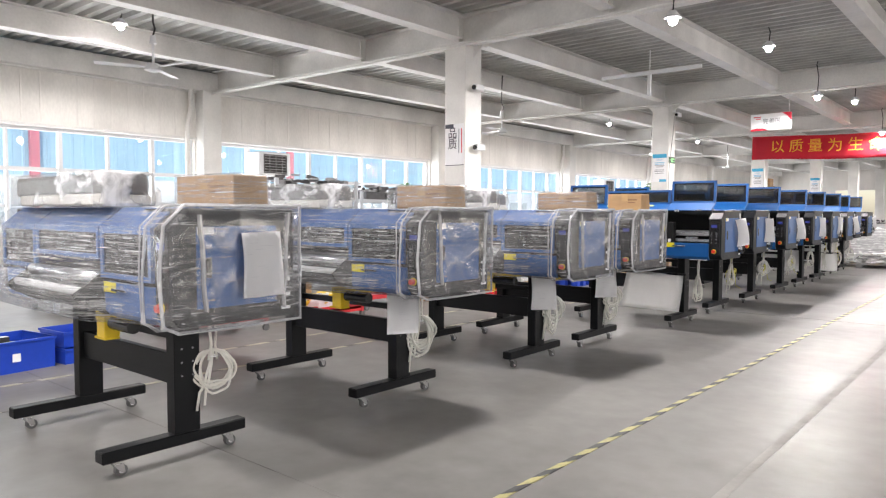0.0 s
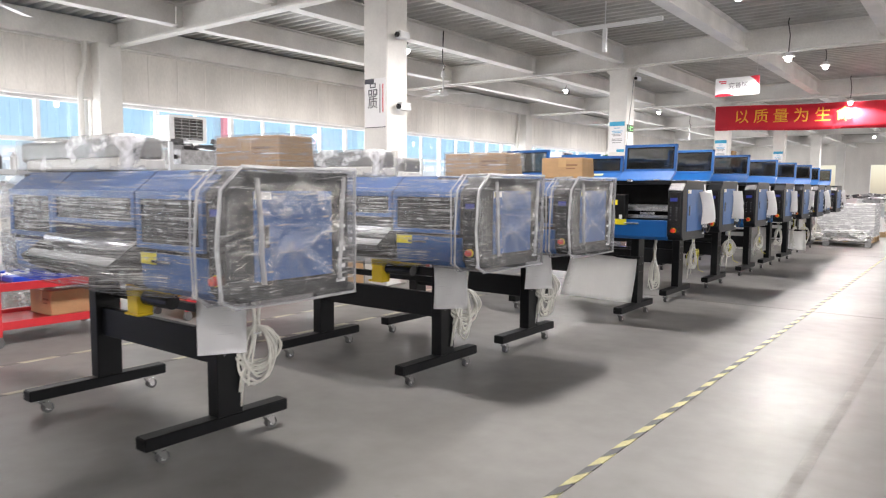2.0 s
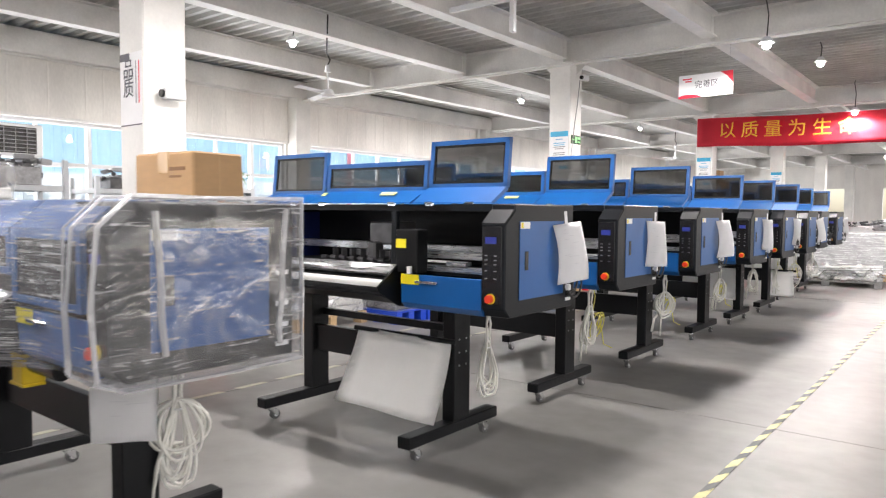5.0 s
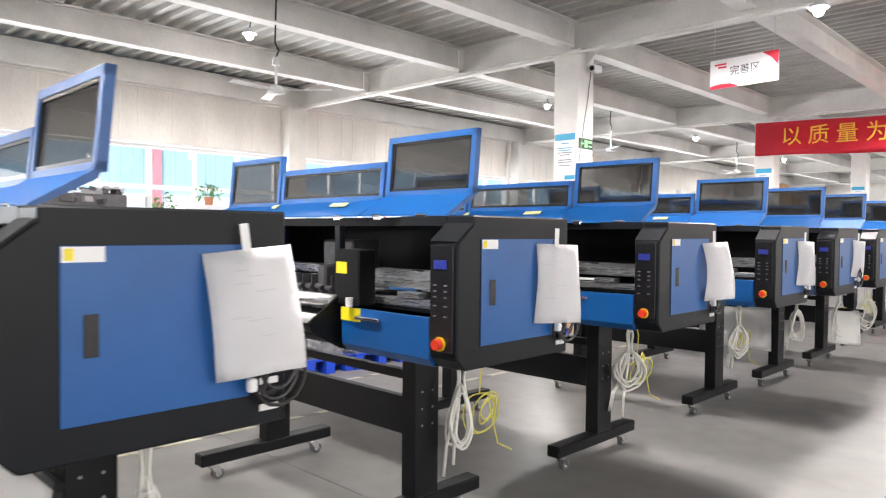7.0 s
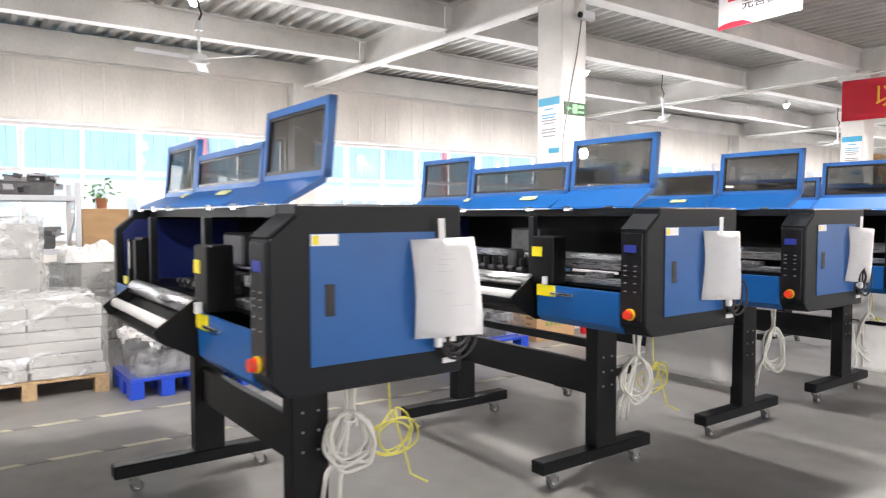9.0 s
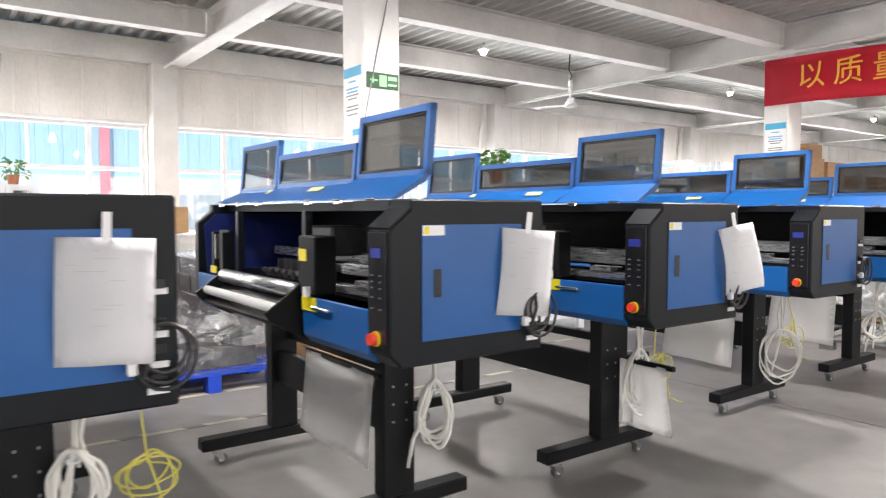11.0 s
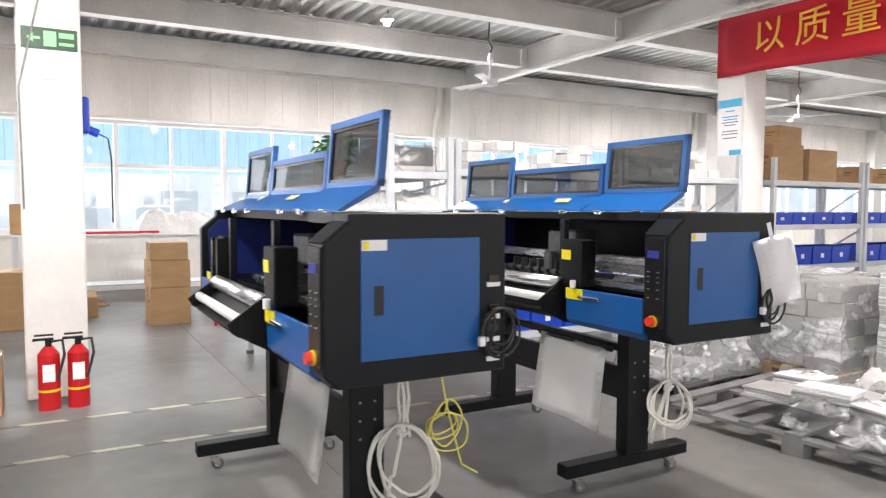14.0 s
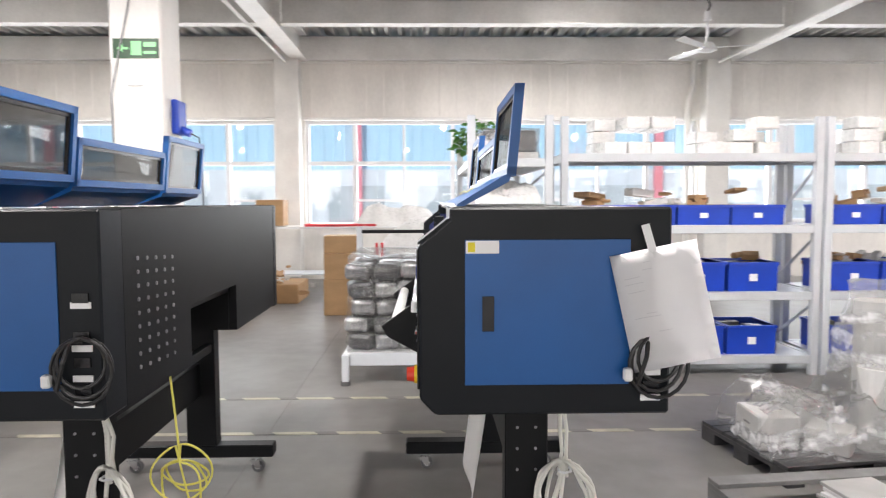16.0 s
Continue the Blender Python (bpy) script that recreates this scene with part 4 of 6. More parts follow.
# ---------------------------------------------------------------- overhead things
def hang_lamp(x, y, z, top, power=420):
    t = thing("ceiling_lamp", "round white lamp hanging from the roof steel, lit, some added as fill", "lamp", "ceiling lamps", pose(x, y, z))
    b = B()
    cyl(b, (0, 0, 0.03), (0, 0, 0.11), 0.10, 20, 0.035)
    part("reflector", b, M_WHITEP, t)
    b = B()
    bmesh.ops.create_uvsphere(b, u_segments=14, v_segments=8, radius=0.052, matrix=Matrix.Translation((0, 0, -0.0)))
    part("bulb", b, M_BULB, t, "glowing bulb", True)
    b = B()
    tube(b, [(0, 0, 0.1), (0.01, 0.02, 0.1 + (top - z) * 0.4), (-0.02, -0.02, 0.1 + (top - z) * 0.7), (0.0, 0.0, top - z)], 0.009, 6)
    part("flex", b, M_CABLEB, t)
    lamp("lamp_light", "SPOT", pose(x, y, z - 0.1), power, (1.0, 0.97, 0.92), radius=0.09, cone=radians(176))


# the last seven (y below -3, x = 5) are unseen, added to brighten upright faces
LAMPS_AND_FILL = [(-10.1, 5.4, 3.9), (-9.52, 12.7, 3.85), (-9.82, 19.9, 3.9), (-9.8, 27.0, 3.93), (-9.8, 34.2, 3.9), (-3.2, 0.7, 3.42), (-3.2, 5.0, 3.76), (-3.2, 8.4, 3.42), (-3.19, 12.05, 3.76), (-3.19, 15.2, 3.42), (-3.14, 18.4, 3.72),
         (-3.2, 22.5, 3.4), (-3.2, 29.0, 3.4), (-1.5, 32.5, 3.5), (-4.2, 37.5, 3.5), (-6.6, 30.5, 3.6), (-3.2, -3.2, 3.42), (-3.2, -5.8, 3.76), (5.0, -4.0, 3.6), (5.0, 3.0, 3.6), (5.0, 10.0, 3.6), (5.0, 17.0, 3.6), (5.0, 24.0, 3.6)]
SHIFT = 0.0
for x, y, z in LAMPS_AND_FILL:
    hang_lamp(x, y, z, DECK + 0.07, 250 if x > 0 else (200 if x < -8 else 260))
SHIFT = -0.49


def fan(x, y, z, turn):
    t = thing("ceiling_fan", "white three-blade ceiling fan hanging at rest", "fan", "ceiling fans", pose(x, y, z, 0, 0, turn))
    b = B()
    cyl(b, (0, 0, -0.03), (0, 0, 0.05), 0.11, 24, 0.07), cyl(b, (0, 0, -0.05), (0, 0, -0.03), 0.05, 24, 0.11)
    part("motor", b, M_WHITEP, t)
    b = B()
    cyl(b, (0, 0, 0.05), (0, 0, 0.3), 0.016, 10), cyl(b, (0, 0, 0.3), (0, 0, 0.4), 0.045, 14, 0.03)
    part("rod", b, M_WHITEP, t)
    b = B()
    tube(b, [(0, 0, 0.4), (0.03, 0.01, 0.48), (-0.02, 0.02, 0.58), (0, 0, DECK - z)], 0.012, 6)
    part("flex", b, M_CABLEB, t)
    for k in range(3):
        b = B()
        prism(b, [(0.1, -0.025), (0.2, -0.05), (0.66, -0.07), (0.68, 0.05), (0.2, 0.05), (0.1, 0.025)], "z", 0.0, 0.006)
        o = part("blade", b, M_WHITEP, t)
        o.matrix_local = Matrix.Rotation(radians(120 * k), 4, "Z") @ Matrix.Rotation(radians(9), 4, "X")


for x, y, z, a in ((-8.54, 5.56, 3.06, 10), (-8.4, 12.9, 2.93, 40), (-8.97, 21.55, 3.04, 75), (-8.9, 28.2, 3.0, 20), (-5.4, 3.2, 3.2, 55)):
    fan(x, y, z, a)


def text(body, m, size, material, name="lettering", parent=None, extrude=0.001):
    c = bpy.data.curves.new(name, "FONT")
    c.body, c.size, c.extrude, c.align_x, c.align_y = body, size, extrude, "LEFT", "BOTTOM"
    c.materials.append(material)
    o = new(name, c)
    o.matrix_world = m
    if parent is not None:
        o.parent = parent
    return o


SHIFT = 0.0
# banner on a cord between the columns
ban = thing("banner", "long red cloth banner with yellow lettering on a cord", "banner", "", pose(-6.55, 22.7, 2.86))
b = B()
sheet(b, lambda u, v: (10.5 * u, 0.05 * math.sin(9 * u) * v - 0.02 * math.sin(31 * u) * (1 - v) * 0.5, 0.68 * v - 0.10 * math.sin(math.pi * min(1, u)) + 0.012 * math.sin(23 * u)), 70, 6)
bmesh.ops.solidify(b, geom=b.faces[:], thickness=0.003)
part("cloth", b, M_BANNER, ban, "", True)
b = B()
tube(b, [(-0.1 + 1.1 * i, 0, 0.69 - 0.1 * math.sin(math.pi * min(1, i / 9.6))) for i in range(11)], 0.006, 6)
part("cord", b, M_WHITEP, ban)
for i, ch in enumerate("以质量为生命"):
    text(ch, pose(0.52 + i * 0.50, -0.06, 0.13 - 0.012 * i, 90), 0.40, M_GOLD, "lettering", ban, 0.004)
text("以", pose(4.3, -0.07, 0.07, 90), 0.40, M_GOLD, "lettering", ban, 0.004)
for i in range(5):
    part("lettering_bar", box(B(), 4.8 + i * 0.5, 5.14 + i * 0.5, -0.07, -0.062, 0.12, 0.46), M_GOLD, ban)
ban2 = thing("banner", "short red cloth banner far down the hall", "banner", "", pose(-1.2, 36.0, 2.6))
b = B()
sheet(b, lambda u, v: (5.5 * u, 0.02 * math.sin(20 * u), 0.6 * v), 20, 2)
bmesh.ops.solidify(b, geom=b.faces[:], thickness=0.003)
part("cloth", b, M_BANNER, ban2)
b = B()
cyl(b, (0.0, 0, 0.6), (0.0, 0, 1.5), 0.006, 6), cyl(b, (5.5, 0, 0.6), (5.5, 0, 1.5), 0.006, 6)
part("cord", b, M_WHITEP, ban2)

SHIFT = -0.49
# hanging area sign
sg = thing("hanging_sign", "white area sign with red corners hung from the roof", "sign", "", pose(-4.6, 16.48, 2.96, 0, 0, -4))
part("board", box(B(), 0, 0.8, -0.006, 0.006, 0, 0.34, 0.002), M_PAPER, sg)
b = B()
prism(b, [(0.8, 0.34), (0.62, 0.34), (0.72, 0.27), (0.78, 0.19), (0.8, 0.17)], "y", -0.009, -0.006)
part("corner", b, M_BANNER, sg)
b = B()
prism(b, [(0.0, 0.0), (0.36, 0.0), (0.26, 0.045), (0.14, 0.055), (0.05, 0.045), (0.0, 0.03)], "y", -0.009, -0.006)
part("corner", b, M_BANNER, sg)
text("完善区", pose(0.24, -0.009, 0.12, 90), 0.12, M_INK, "lettering", sg)
part("mark", box(box(B(), 0.06, 0.2, -0.008, -0.006, 0.27, 0.29), 0.1, 0.2, -0.008, -0.006, 0.235, 0.255), M_BANNER, sg)
for x in (0.05, 0.75):
    b = B()
    cyl(b, (x, 0, 0.34), (x, 0, DECK - 2.93), 0.003, 6)
    part("wire", b, M_CHROME, sg)

# strip light fixture on the roof steel
tl = thing("strip_light", "unlit white tube light fixture under a beam", "lamp", "", pose(-5.2, 12.8, 3.4))
part("bracket", box(B(), -0.03, 0.03, -0.03, 0.03, -0.1, 0.26, 0.004), M_WHITEP, tl)
part("channel", box(B(), -0.9, 0.9, -0.03, 0.03, 0.26, 0.32, 0.004), M_WHITEP, tl)
b = B()
cyl(b, (0, 0, 0.32), (0, 0, DECK - 3.4), 0.01, 8)
part("rod", b, M_WHITEP, tl)


SHIFT = 0.0
# notices on the columns
def poster(x, y0, y1, z0, z1, face, kind):
    p = thing("poster", {"a": "white quality notice with dark title on a column", "b": "white and blue notice on a column"}[kind], "poster", "")
    def bx(u0, u1, v0, v1, d0, d1):
        if face == "x":
            return box(B(), x + d0, x + d1, y0 + u0 * (y1 - y0), y0 + u1 * (y1 - y0), z0 + v0 * (z1 - z0), z0 + v1 * (z1 - z0))
        return box(B(), y0 + u0 * (y1 - y0), y0 + u1 * (y1 - y0), x - d1, x - d0, z0 + v0 * (z1 - z0), z0 + v1 * (z1 - z0))
    part("sheet", bx(0, 1, 0, 1, 0.002, 0.004), M_PAPER, p)
    if kind == "b":
        part("header", bx(0, 1, 0.86, 1, 0.004, 0.006), M_POSTB, p)
        part("footer", bx(0.5, 1, 0, 0.09, 0.004, 0.006), M_POSTB, p)
        for v, w in ((0.78, 0.4), (0.68, 0.7), (0.63, 0.6), (0.58, 0.7), (0.53, 0.5), (0.42, 0.65), (0.37, 0.7), (0.3, 0.6)):
            part("text_bar", bx(0.5 - w / 2, 0.5 + w / 2, v, v + 0.02, 0.004, 0.006), M_POSTB if v > 0.6 else M_GREY, p)
    else:
        part("header", bx(0, 0.45, 0.9, 1, 0.004, 0.006), M_INK, p)
        part("footer", bx(0, 1, 0.0, 0.015, 0.004, 0.006), M_INK, p)
        for u in (0.72, 0.86):
            part("text_bar", bx(u, u + 0.04, 0.3, 0.88, 0.004, 0.006), M_BANNER if u > 0.8 else M_GREY, p)
        for k, ch in enumerate("品质"):
            text(ch, pose(y0 + 0.05, x - 0.007, z0 + (0.62 - 0.26 * k) * (z1 - z0), 90), 0.17, M_INK, "lettering", p)
    return p


C1, C2, C3, C4 = (BAYS[2 + i] for i in range(4))
poster(C1 - 0.19, -6.56, -6.22, 1.93, 2.52, "y", "a")
poster(C2 - 0.19, -6.55, -6.23, 1.95, 2.56, "y", "b")
poster(C3 - 0.19, -6.55, -6.23, 1.95, 2.60, "y", "b")
poster(C4 - 0.19, -6.55, -6.23, 1.95, 2.60, "y", "b")
ex = thing("exit_sign", "green emergency exit sign with arrow on a column", "sign", "")
part("plate", box(B(), -6.2, -6.192, C2 - 0.16, C2 + 0.17, 2.36, 2.50, 0.001), M_GREEN, ex)
gl = mat("exit_pale_green", (0.3, 0.85, 0.35), 0.4)
part("arrow", prism(B(), [(C2 - 0.13, 2.43), (C2 - 0.09, 2.46), (C2 - 0.09, 2.438), (C2 - 0.05, 2.438), (C2 - 0.05, 2.422), (C2 - 0.09, 2.422), (C2 - 0.09, 2.40)], "x", -6.192, -6.190), gl, ex)
part("door_mark", box(B(), -6.192, -6.190, C2 - 0.03, C2 + 0.045, 2.38, 2.48), gl, ex)
part("text_bar", box(box(B(), -6.192, -6.190, C2 + 0.06, C2 + 0.15, 2.44, 2.475), -6.192, -6.190, C2 + 0.06, C2 + 0.15, 2.39, 2.41), gl, ex)
sw = thing("wall_box", "small white switch box on a column", "switch box", "")
part("frame", box(B(), -6.2, -6.185, C2 - 0.06, C2 + 0.05, 2.16, 2.27, 0.004), M_WHITEP, sw)
part("plate", box(B(), -6.185, -6.18, C2 - 0.045, C2 + 0.035, 2.175, 2.255), M_PAPER, sw)


def camera_box(x, y, z):
    t = thing("security_camera", "small white and black security camera on a column", "camera", "security cameras", pose(x, y, z))
    part("mount", box(B(), 0, 0.1, -0.02, 0.02, -0.02, 0.02, 0.004), M_WHITEP, t)
    part("case", box(B(), 0.06, 0.14, -0.13, 0.06, -0.04, 0.05, 0.01), M_WHITEP, t)
    b = B()
    cyl(b, (0.1, -0.13, 0.0), (0.1, -0.15, 0.0), 0.032, 14)
    part("lens", b, M_PANEL, t)


camera_box(-6.2, C2 + 0.12, 3.42)
camera_box(-6.2, C1 + 0.02, 3.02)
camera_box(-6.2, C1 + 0.05, 2.18)
b = B()
tube(b, [(-6.19, C2 + 0.1, 3.4), (-6.185, C2 + 0.02, 3.0), (-6.19, C2 - 0.05, 2.7), (-6.185, C2 - 0.18, 2.1), (-6.19, C2 - 0.17, 1.3)], 0.006)
cb = thing("loose_cable", "thin grey cable running down a column", "cable", "")
part("cable", b, M_GREY, cb)
rl = thing("hose_reel", "blue air hose reel with a hanging plug on a column", "hose reel", "", pose(-6.45, 15.96, 1.95))
b = B()
box(b, -0.1, 0.1, 0.0, 0.06, -0.12, 0.14, 0.02, 2), cyl(b, (0, 0.05, -0.08), (0, 0.12, -0.11), 0.03, 12)
part("drum", b, M_BIN, rl)
part("bracket", box(B(), -0.03, 0.03, -0.03, 0.0, -0.05, 0.05), M_BLACK, rl)
b = B()
tube(b, [(0, 0.12, -0.11), (0.0, 0.18, -0.14), (0, 0.2, -0.3), (0, 0.2, -0.6), (0, 0.2, -0.75)], 0.006)
part("hose", b, M_CABLEB, rl)

# evaporative cooler in the window
ac = thing("air_cooler", "white evaporative air cooler with dark grille at the window", "air conditioner", "")
part("case", box(B(), WX - 0.05, WX + 0.45, 9.3, 10.1, 2.1, 2.6, 0.02), M_WHITEP, ac)
part("grille_back", box(B(), WX + 0.45, WX + 0.455, 9.4, 10.0, 2.15, 2.55), M_PANEL, ac)
for k in range(7):
    part("grille_slat", box(B(), WX + 0.455, WX + 0.475, 9.4, 10.0, 2.17 + k * 0.058, 2.18 + k * 0.058), M_GREY, ac)
for k in range(3):
    part("grille_bar", box(B(), WX + 0.475, WX + 0.48, 9.53 + k * 0.16, 9.54 + k * 0.16, 2.15, 2.55), M_GREY, ac)
part("arm", box(B(), WX - 0.02, WX + 0.4, 9.45, 9.49, 2.05, 2.1), M_STEEL, ac)
part("arm", box(B(), WX - 0.02, WX + 0.4, 9.91, 9.95, 2.05, 2.1), M_STEEL, ac)
ac.location = (0, 0.12, -0.07)
ac2 = copy_thing(ac, pose(0, 15.6, -0.07))


# ---------------------------------------------------------------- loose things
def carton(x, y, z, w, d, h, turn=0, label="brown cardboard carton sealed with tape", tape=True, group="cartons", wrap=False, name="carton"):
    t = thing(name, label, "box", group, pose(x, y, z, 0, 0, turn))
    b = B()
    box(b, -w / 2, w / 2, -d / 2, d / 2, 0, h, 0.006)
    for v in b.verts:
        v.co.x += 0.006 * math.sin(31 * v.co.z + 9 * v.co.y)
    c = part("carton_body", b, M_CARD, t)
    if tape:
        part("tape", box(box(box(B(), -0.03, 0.03, -d / 2, d / 2, h, h + 0.002), -0.03, 0.03, -d / 2 - 0.002, -d / 2, h * 0.55, h + 0.002), -0.03, 0.03, d / 2, d / 2 + 0.002, h * 0.55, h + 0.002), M_TAPEB, c)
        part("flap_seam", box(B(), w / 2, w / 2 + 0.0015, -0.002, 0.002, h * 0.0 + 0.01, h - 0.01), M_TAPEB, c)
    part("print_block", box(B(), w * 0.1, w * 0.36, -d / 2 - 0.0015, -d / 2, h * 0.6, h * 0.68), M_CARDINK, c)
    part("print_block", box(B(), w * 0.1, w * 0.3, -d / 2 - 0.0015, -d / 2, h * 0.45, h * 0.5), M_CARDINK, c)
    if wrap:
        b = B()
        box(b, -w / 2 - 0.008, w / 2 + 0.008, -d / 2 - 0.008, d / 2 + 0.008, 0.001, h + 0.008)
        bmesh.ops.subdivide_edges(b, edges=b.edges[:], cuts=6, use_grid_fill=True)
        for v in b.verts:
            v.co += Vector((0.006, 0.006, 0.003)) * noise.noise(v.co * 14)
        part("wrap", b, M_WRAP, t, "clear stretch film", True)
    return t


TOPW = 1.284
for k, x0, x1, y0, y1, h, wrapped in ((0, -0.60, -0.12, 0.37, 0.57, 0.15, True), (1, -0.52, -0.10, 0.318, 0.518, 0.145, True), (2, -0.54, -0.09, 0.38, 0.57, 0.14, True), (3, -0.41, -0.08, 0.30, 0.49, 0.15, False)):
    x0, x1, y0, y1 = x0 + WRAPPED[k][0], x1 + WRAPPED[k][0], y0 + WRAPPED[k][1], y1 + WRAPPED[k][1]
    carton((x0 + x1) / 2, (y0 + y1) / 2, TOPW, x1 - x0, y1 - y0, h, 2, "brown carton in clear film on a wrapped printer" if wrapped else "plain brown carton on a wrapped printer", True, "cartons on printers", wrapped)


def wrapped_unit(x, y, z, w, d, h, turn):
    t = thing("wrapped_foam_case", "grey case packed in white foam and clear film", "packed case", "packed cases", pose(x, y, z, 0, 0, turn))
    part("case", box(B(), -w / 2, w / 2, -d / 2, d / 2, 0.05, h, 0.02, 2), M_DGREY, t)
    part("foam", box(B(), -w / 2 + 0.1, w / 2, -d / 2 - 0.012, d / 2 + 0.012, 0, 0.06, 0.01), M_FOAM, t)
    b = B()
    box(b, -w / 2 - 0.01, w / 2 + 0.01, -d / 2 - 0.02, d / 2 + 0.02, 0.001, h + 0.012)
    bmesh.ops.subdivide_edges(b, edges=b.edges[:], cuts=8, use_grid_fill=True)
    for v in b.verts:
        v.co += Vector((0.008, 0.012, 0.008)) * noise.noise(v.co * 13)
    part("wrap", b, M_WRAPM, t, "", True)


for k, x, y, w in ((0, -1.2, 0.12, 1.15), (1, -1.53, 0.218, 1.1), (2, -1.48, 0.22, 1.1), (3, -1.82, 0.23, 0.42)):
    wrapped_unit(WRAPPED[k][0] + x, WRAPPED[k][1] + y, TOPW, w, 0.22, 0.16, 0)

# yellow clamp brackets left on the stands of the wrapped printers
for x, y in WRAPPED:
    for dx in (-0.95,):
        t = thing("yellow_bracket", "yellow painted steel clamp bracket on a stand", "bracket", "clamp brackets", pose(x + dx + 0.1, y + 0.13, 0.602))
        b = B()
        box(b, -0.09, 0.03, -0.05, 0.03, 0.0, 0.012, 0.003), box(b, -0.06, 0.03, -0.05, 0.03, 0.012, 0.13, 0.004), box(b, -0.06, 0.3, -0.05, 0.03, 0.13, 0.145, 0.004), box(b, -0.055, -0.045, -0.055, 0.035, 0.1, 0.15)
        part("frame", b, M_YPAINT, t)
        b = B()
        cyl(b, (0.05, -0.01, 0.09), (0.26, -0.01, 0.09), 0.035, 14)
        part("roller", b, M_PANEL, t)


def crate(x, y, z, w, d, h, material, turn=0, label="blue plastic stacking crate", group="crates", fill=None, name="crate"):
    t = thing(name, label, "crate", group, pose(x, y, z, 0, 0, turn))
    b = B()
    k = 0.008
    o = 0.015
    for s in (-1, 1):
        prism(b, [(s * (w / 2 - o), 0), (s * w / 2, h), (s * (w / 2 - k), h), (s * (w / 2 - o - k), 0)], "y", -d / 2, d / 2)
        box(b, -w / 2 + k, w / 2 - k, s * (d / 2 - k), s * d / 2, 0.0, h)
    box(b, -w / 2 + o, w / 2 - o, -d / 2 + k, d / 2 - k, 0, 0.006)
    part("shell", b, material, t)
    b = B()
    for s in (-1, 1):
        box(b, -w / 2 - 0.008, w / 2 + 0.008, s * d / 2 - 0.008, s * d / 2 + 0.008, h - 0.022, h, 0.002)
        box(b, s * w / 2 - 0.008, s * w / 2 + 0.008, -d / 2 + 0.009, d / 2 - 0.009, h - 0.022, h, 0.002)
    part("rim", b, material, t)
    part("card", box(B(), w / 2 - 0.002, w / 2 + 0.003, -0.03, 0.03, h * 0.35, h * 0.6), M_PAPER, t)
    if fill is not None:
        rn = random.Random(int(abs(x * 50 + y * 31)))
        b = B()
        for k in range(10):
            a, c = rn.uniform(-w * 0.35, w * 0.35), rn.uniform(-d * 0.35, d * 0.35)
            s = rn.uniform(0.02, 0.05)
            box(b, a - s, a + s, c - s, c + s, 0.007, h * rn.uniform(0.6, 1.05), 0, 1)
        tagged(part("filling", b, fill, t), "", "", "", "stuff")
    return t


SHIFT = -0.95
cr = crate(-6.25, 3.52, 0, 0.5, 0.6, 0.25, M_BIN, 8, fill=M_DGREY)
crate(-6.24, 4.08, 0, 0.42, 0.36, 0.13, M_BIN, 5, "pale blue plastic crate", fill=None)
crate(-6.26, 4.08, 0.135, 0.42, 0.36, 0.13, M_BIN, 5, "pale blue plastic crate", fill=None)


PIECES = {}


def piece_mesh(kind, material):
    """Unit shapes that all loose parts share: a milled block, a slotted block, a stepped shaft."""
    key = (kind, material.name)
    if key not in PIECES:
        b = B()
        if kind == 0:
            box(b, -1, 1, -1, 1, -0.5, 0.5, 0.08)
        elif kind == 1:
            prism(b, [(-1, -0.5), (1, -0.5), (1, 0.5), (0.45, 0.5), (0.45, 0.1), (-0.45, 0.1), (-0.45, 0.5), (-1, 0.5)], "y", -1, 1)
        else:
            cyl(b, (-1, 0, 0), (0.5, 0, 0), 0.5, 9), cyl(b, (0.5, 0, 0), (1, 0, 0), 0.3, 9)
        me = bpy.data.meshes.new("machine_part")
        b.to_mesh(me)
        b.free()
        me.materials.append(material)
        PIECES[key] = me
    return PIECES[key]


def pile(name, label, x, y, z, w, d, h, material, seed, n=60, m2=None, category="parts pile"):
    """Loose parts lying in layers, each its own."""
    rn = random.Random(seed)
    t = thing(name, label, category, "", pose(x, y, z))
    part("packing", box(B(), -w * 0.42, w * 0.42, -d * 0.42, d * 0.42, 0.0, h * 0.5, 0.01), material, t)
    for k in range(int(n * 1.5)):
        kind = k % 3
        sc = Vector((rn.uniform(0.03, 0.11), rn.uniform(0.03, 0.11), rn.uniform(0.025, 0.07)))
        if kind == 2:
            sc.y = sc.z
        px, py = rn.uniform(-w / 2 + sc.x, w / 2 - sc.x), rn.uniform(-d / 2 + sc.y, d / 2 - sc.y)
        pz = rn.random() ** 0.7 * (h - sc.z) * (1 - 0.4 * max(abs(px) / w, abs(py) / d))
        o = new("machine_part", piece_mesh(kind, m2 if (m2 and k % 2) else material))
        o.parent = t
        o.matrix_local = Matrix.Translation((px, py, pz + sc.z / 2 + 0.004)) @ Matrix.Rotation(rn.uniform(0, 6.28), 4, "Z") @ Matrix.Rotation(rn.uniform(-0.25, 0.25), 4, "X") @ Matrix.Diagonal((sc.x, sc.y, sc.z, 1))
    return t


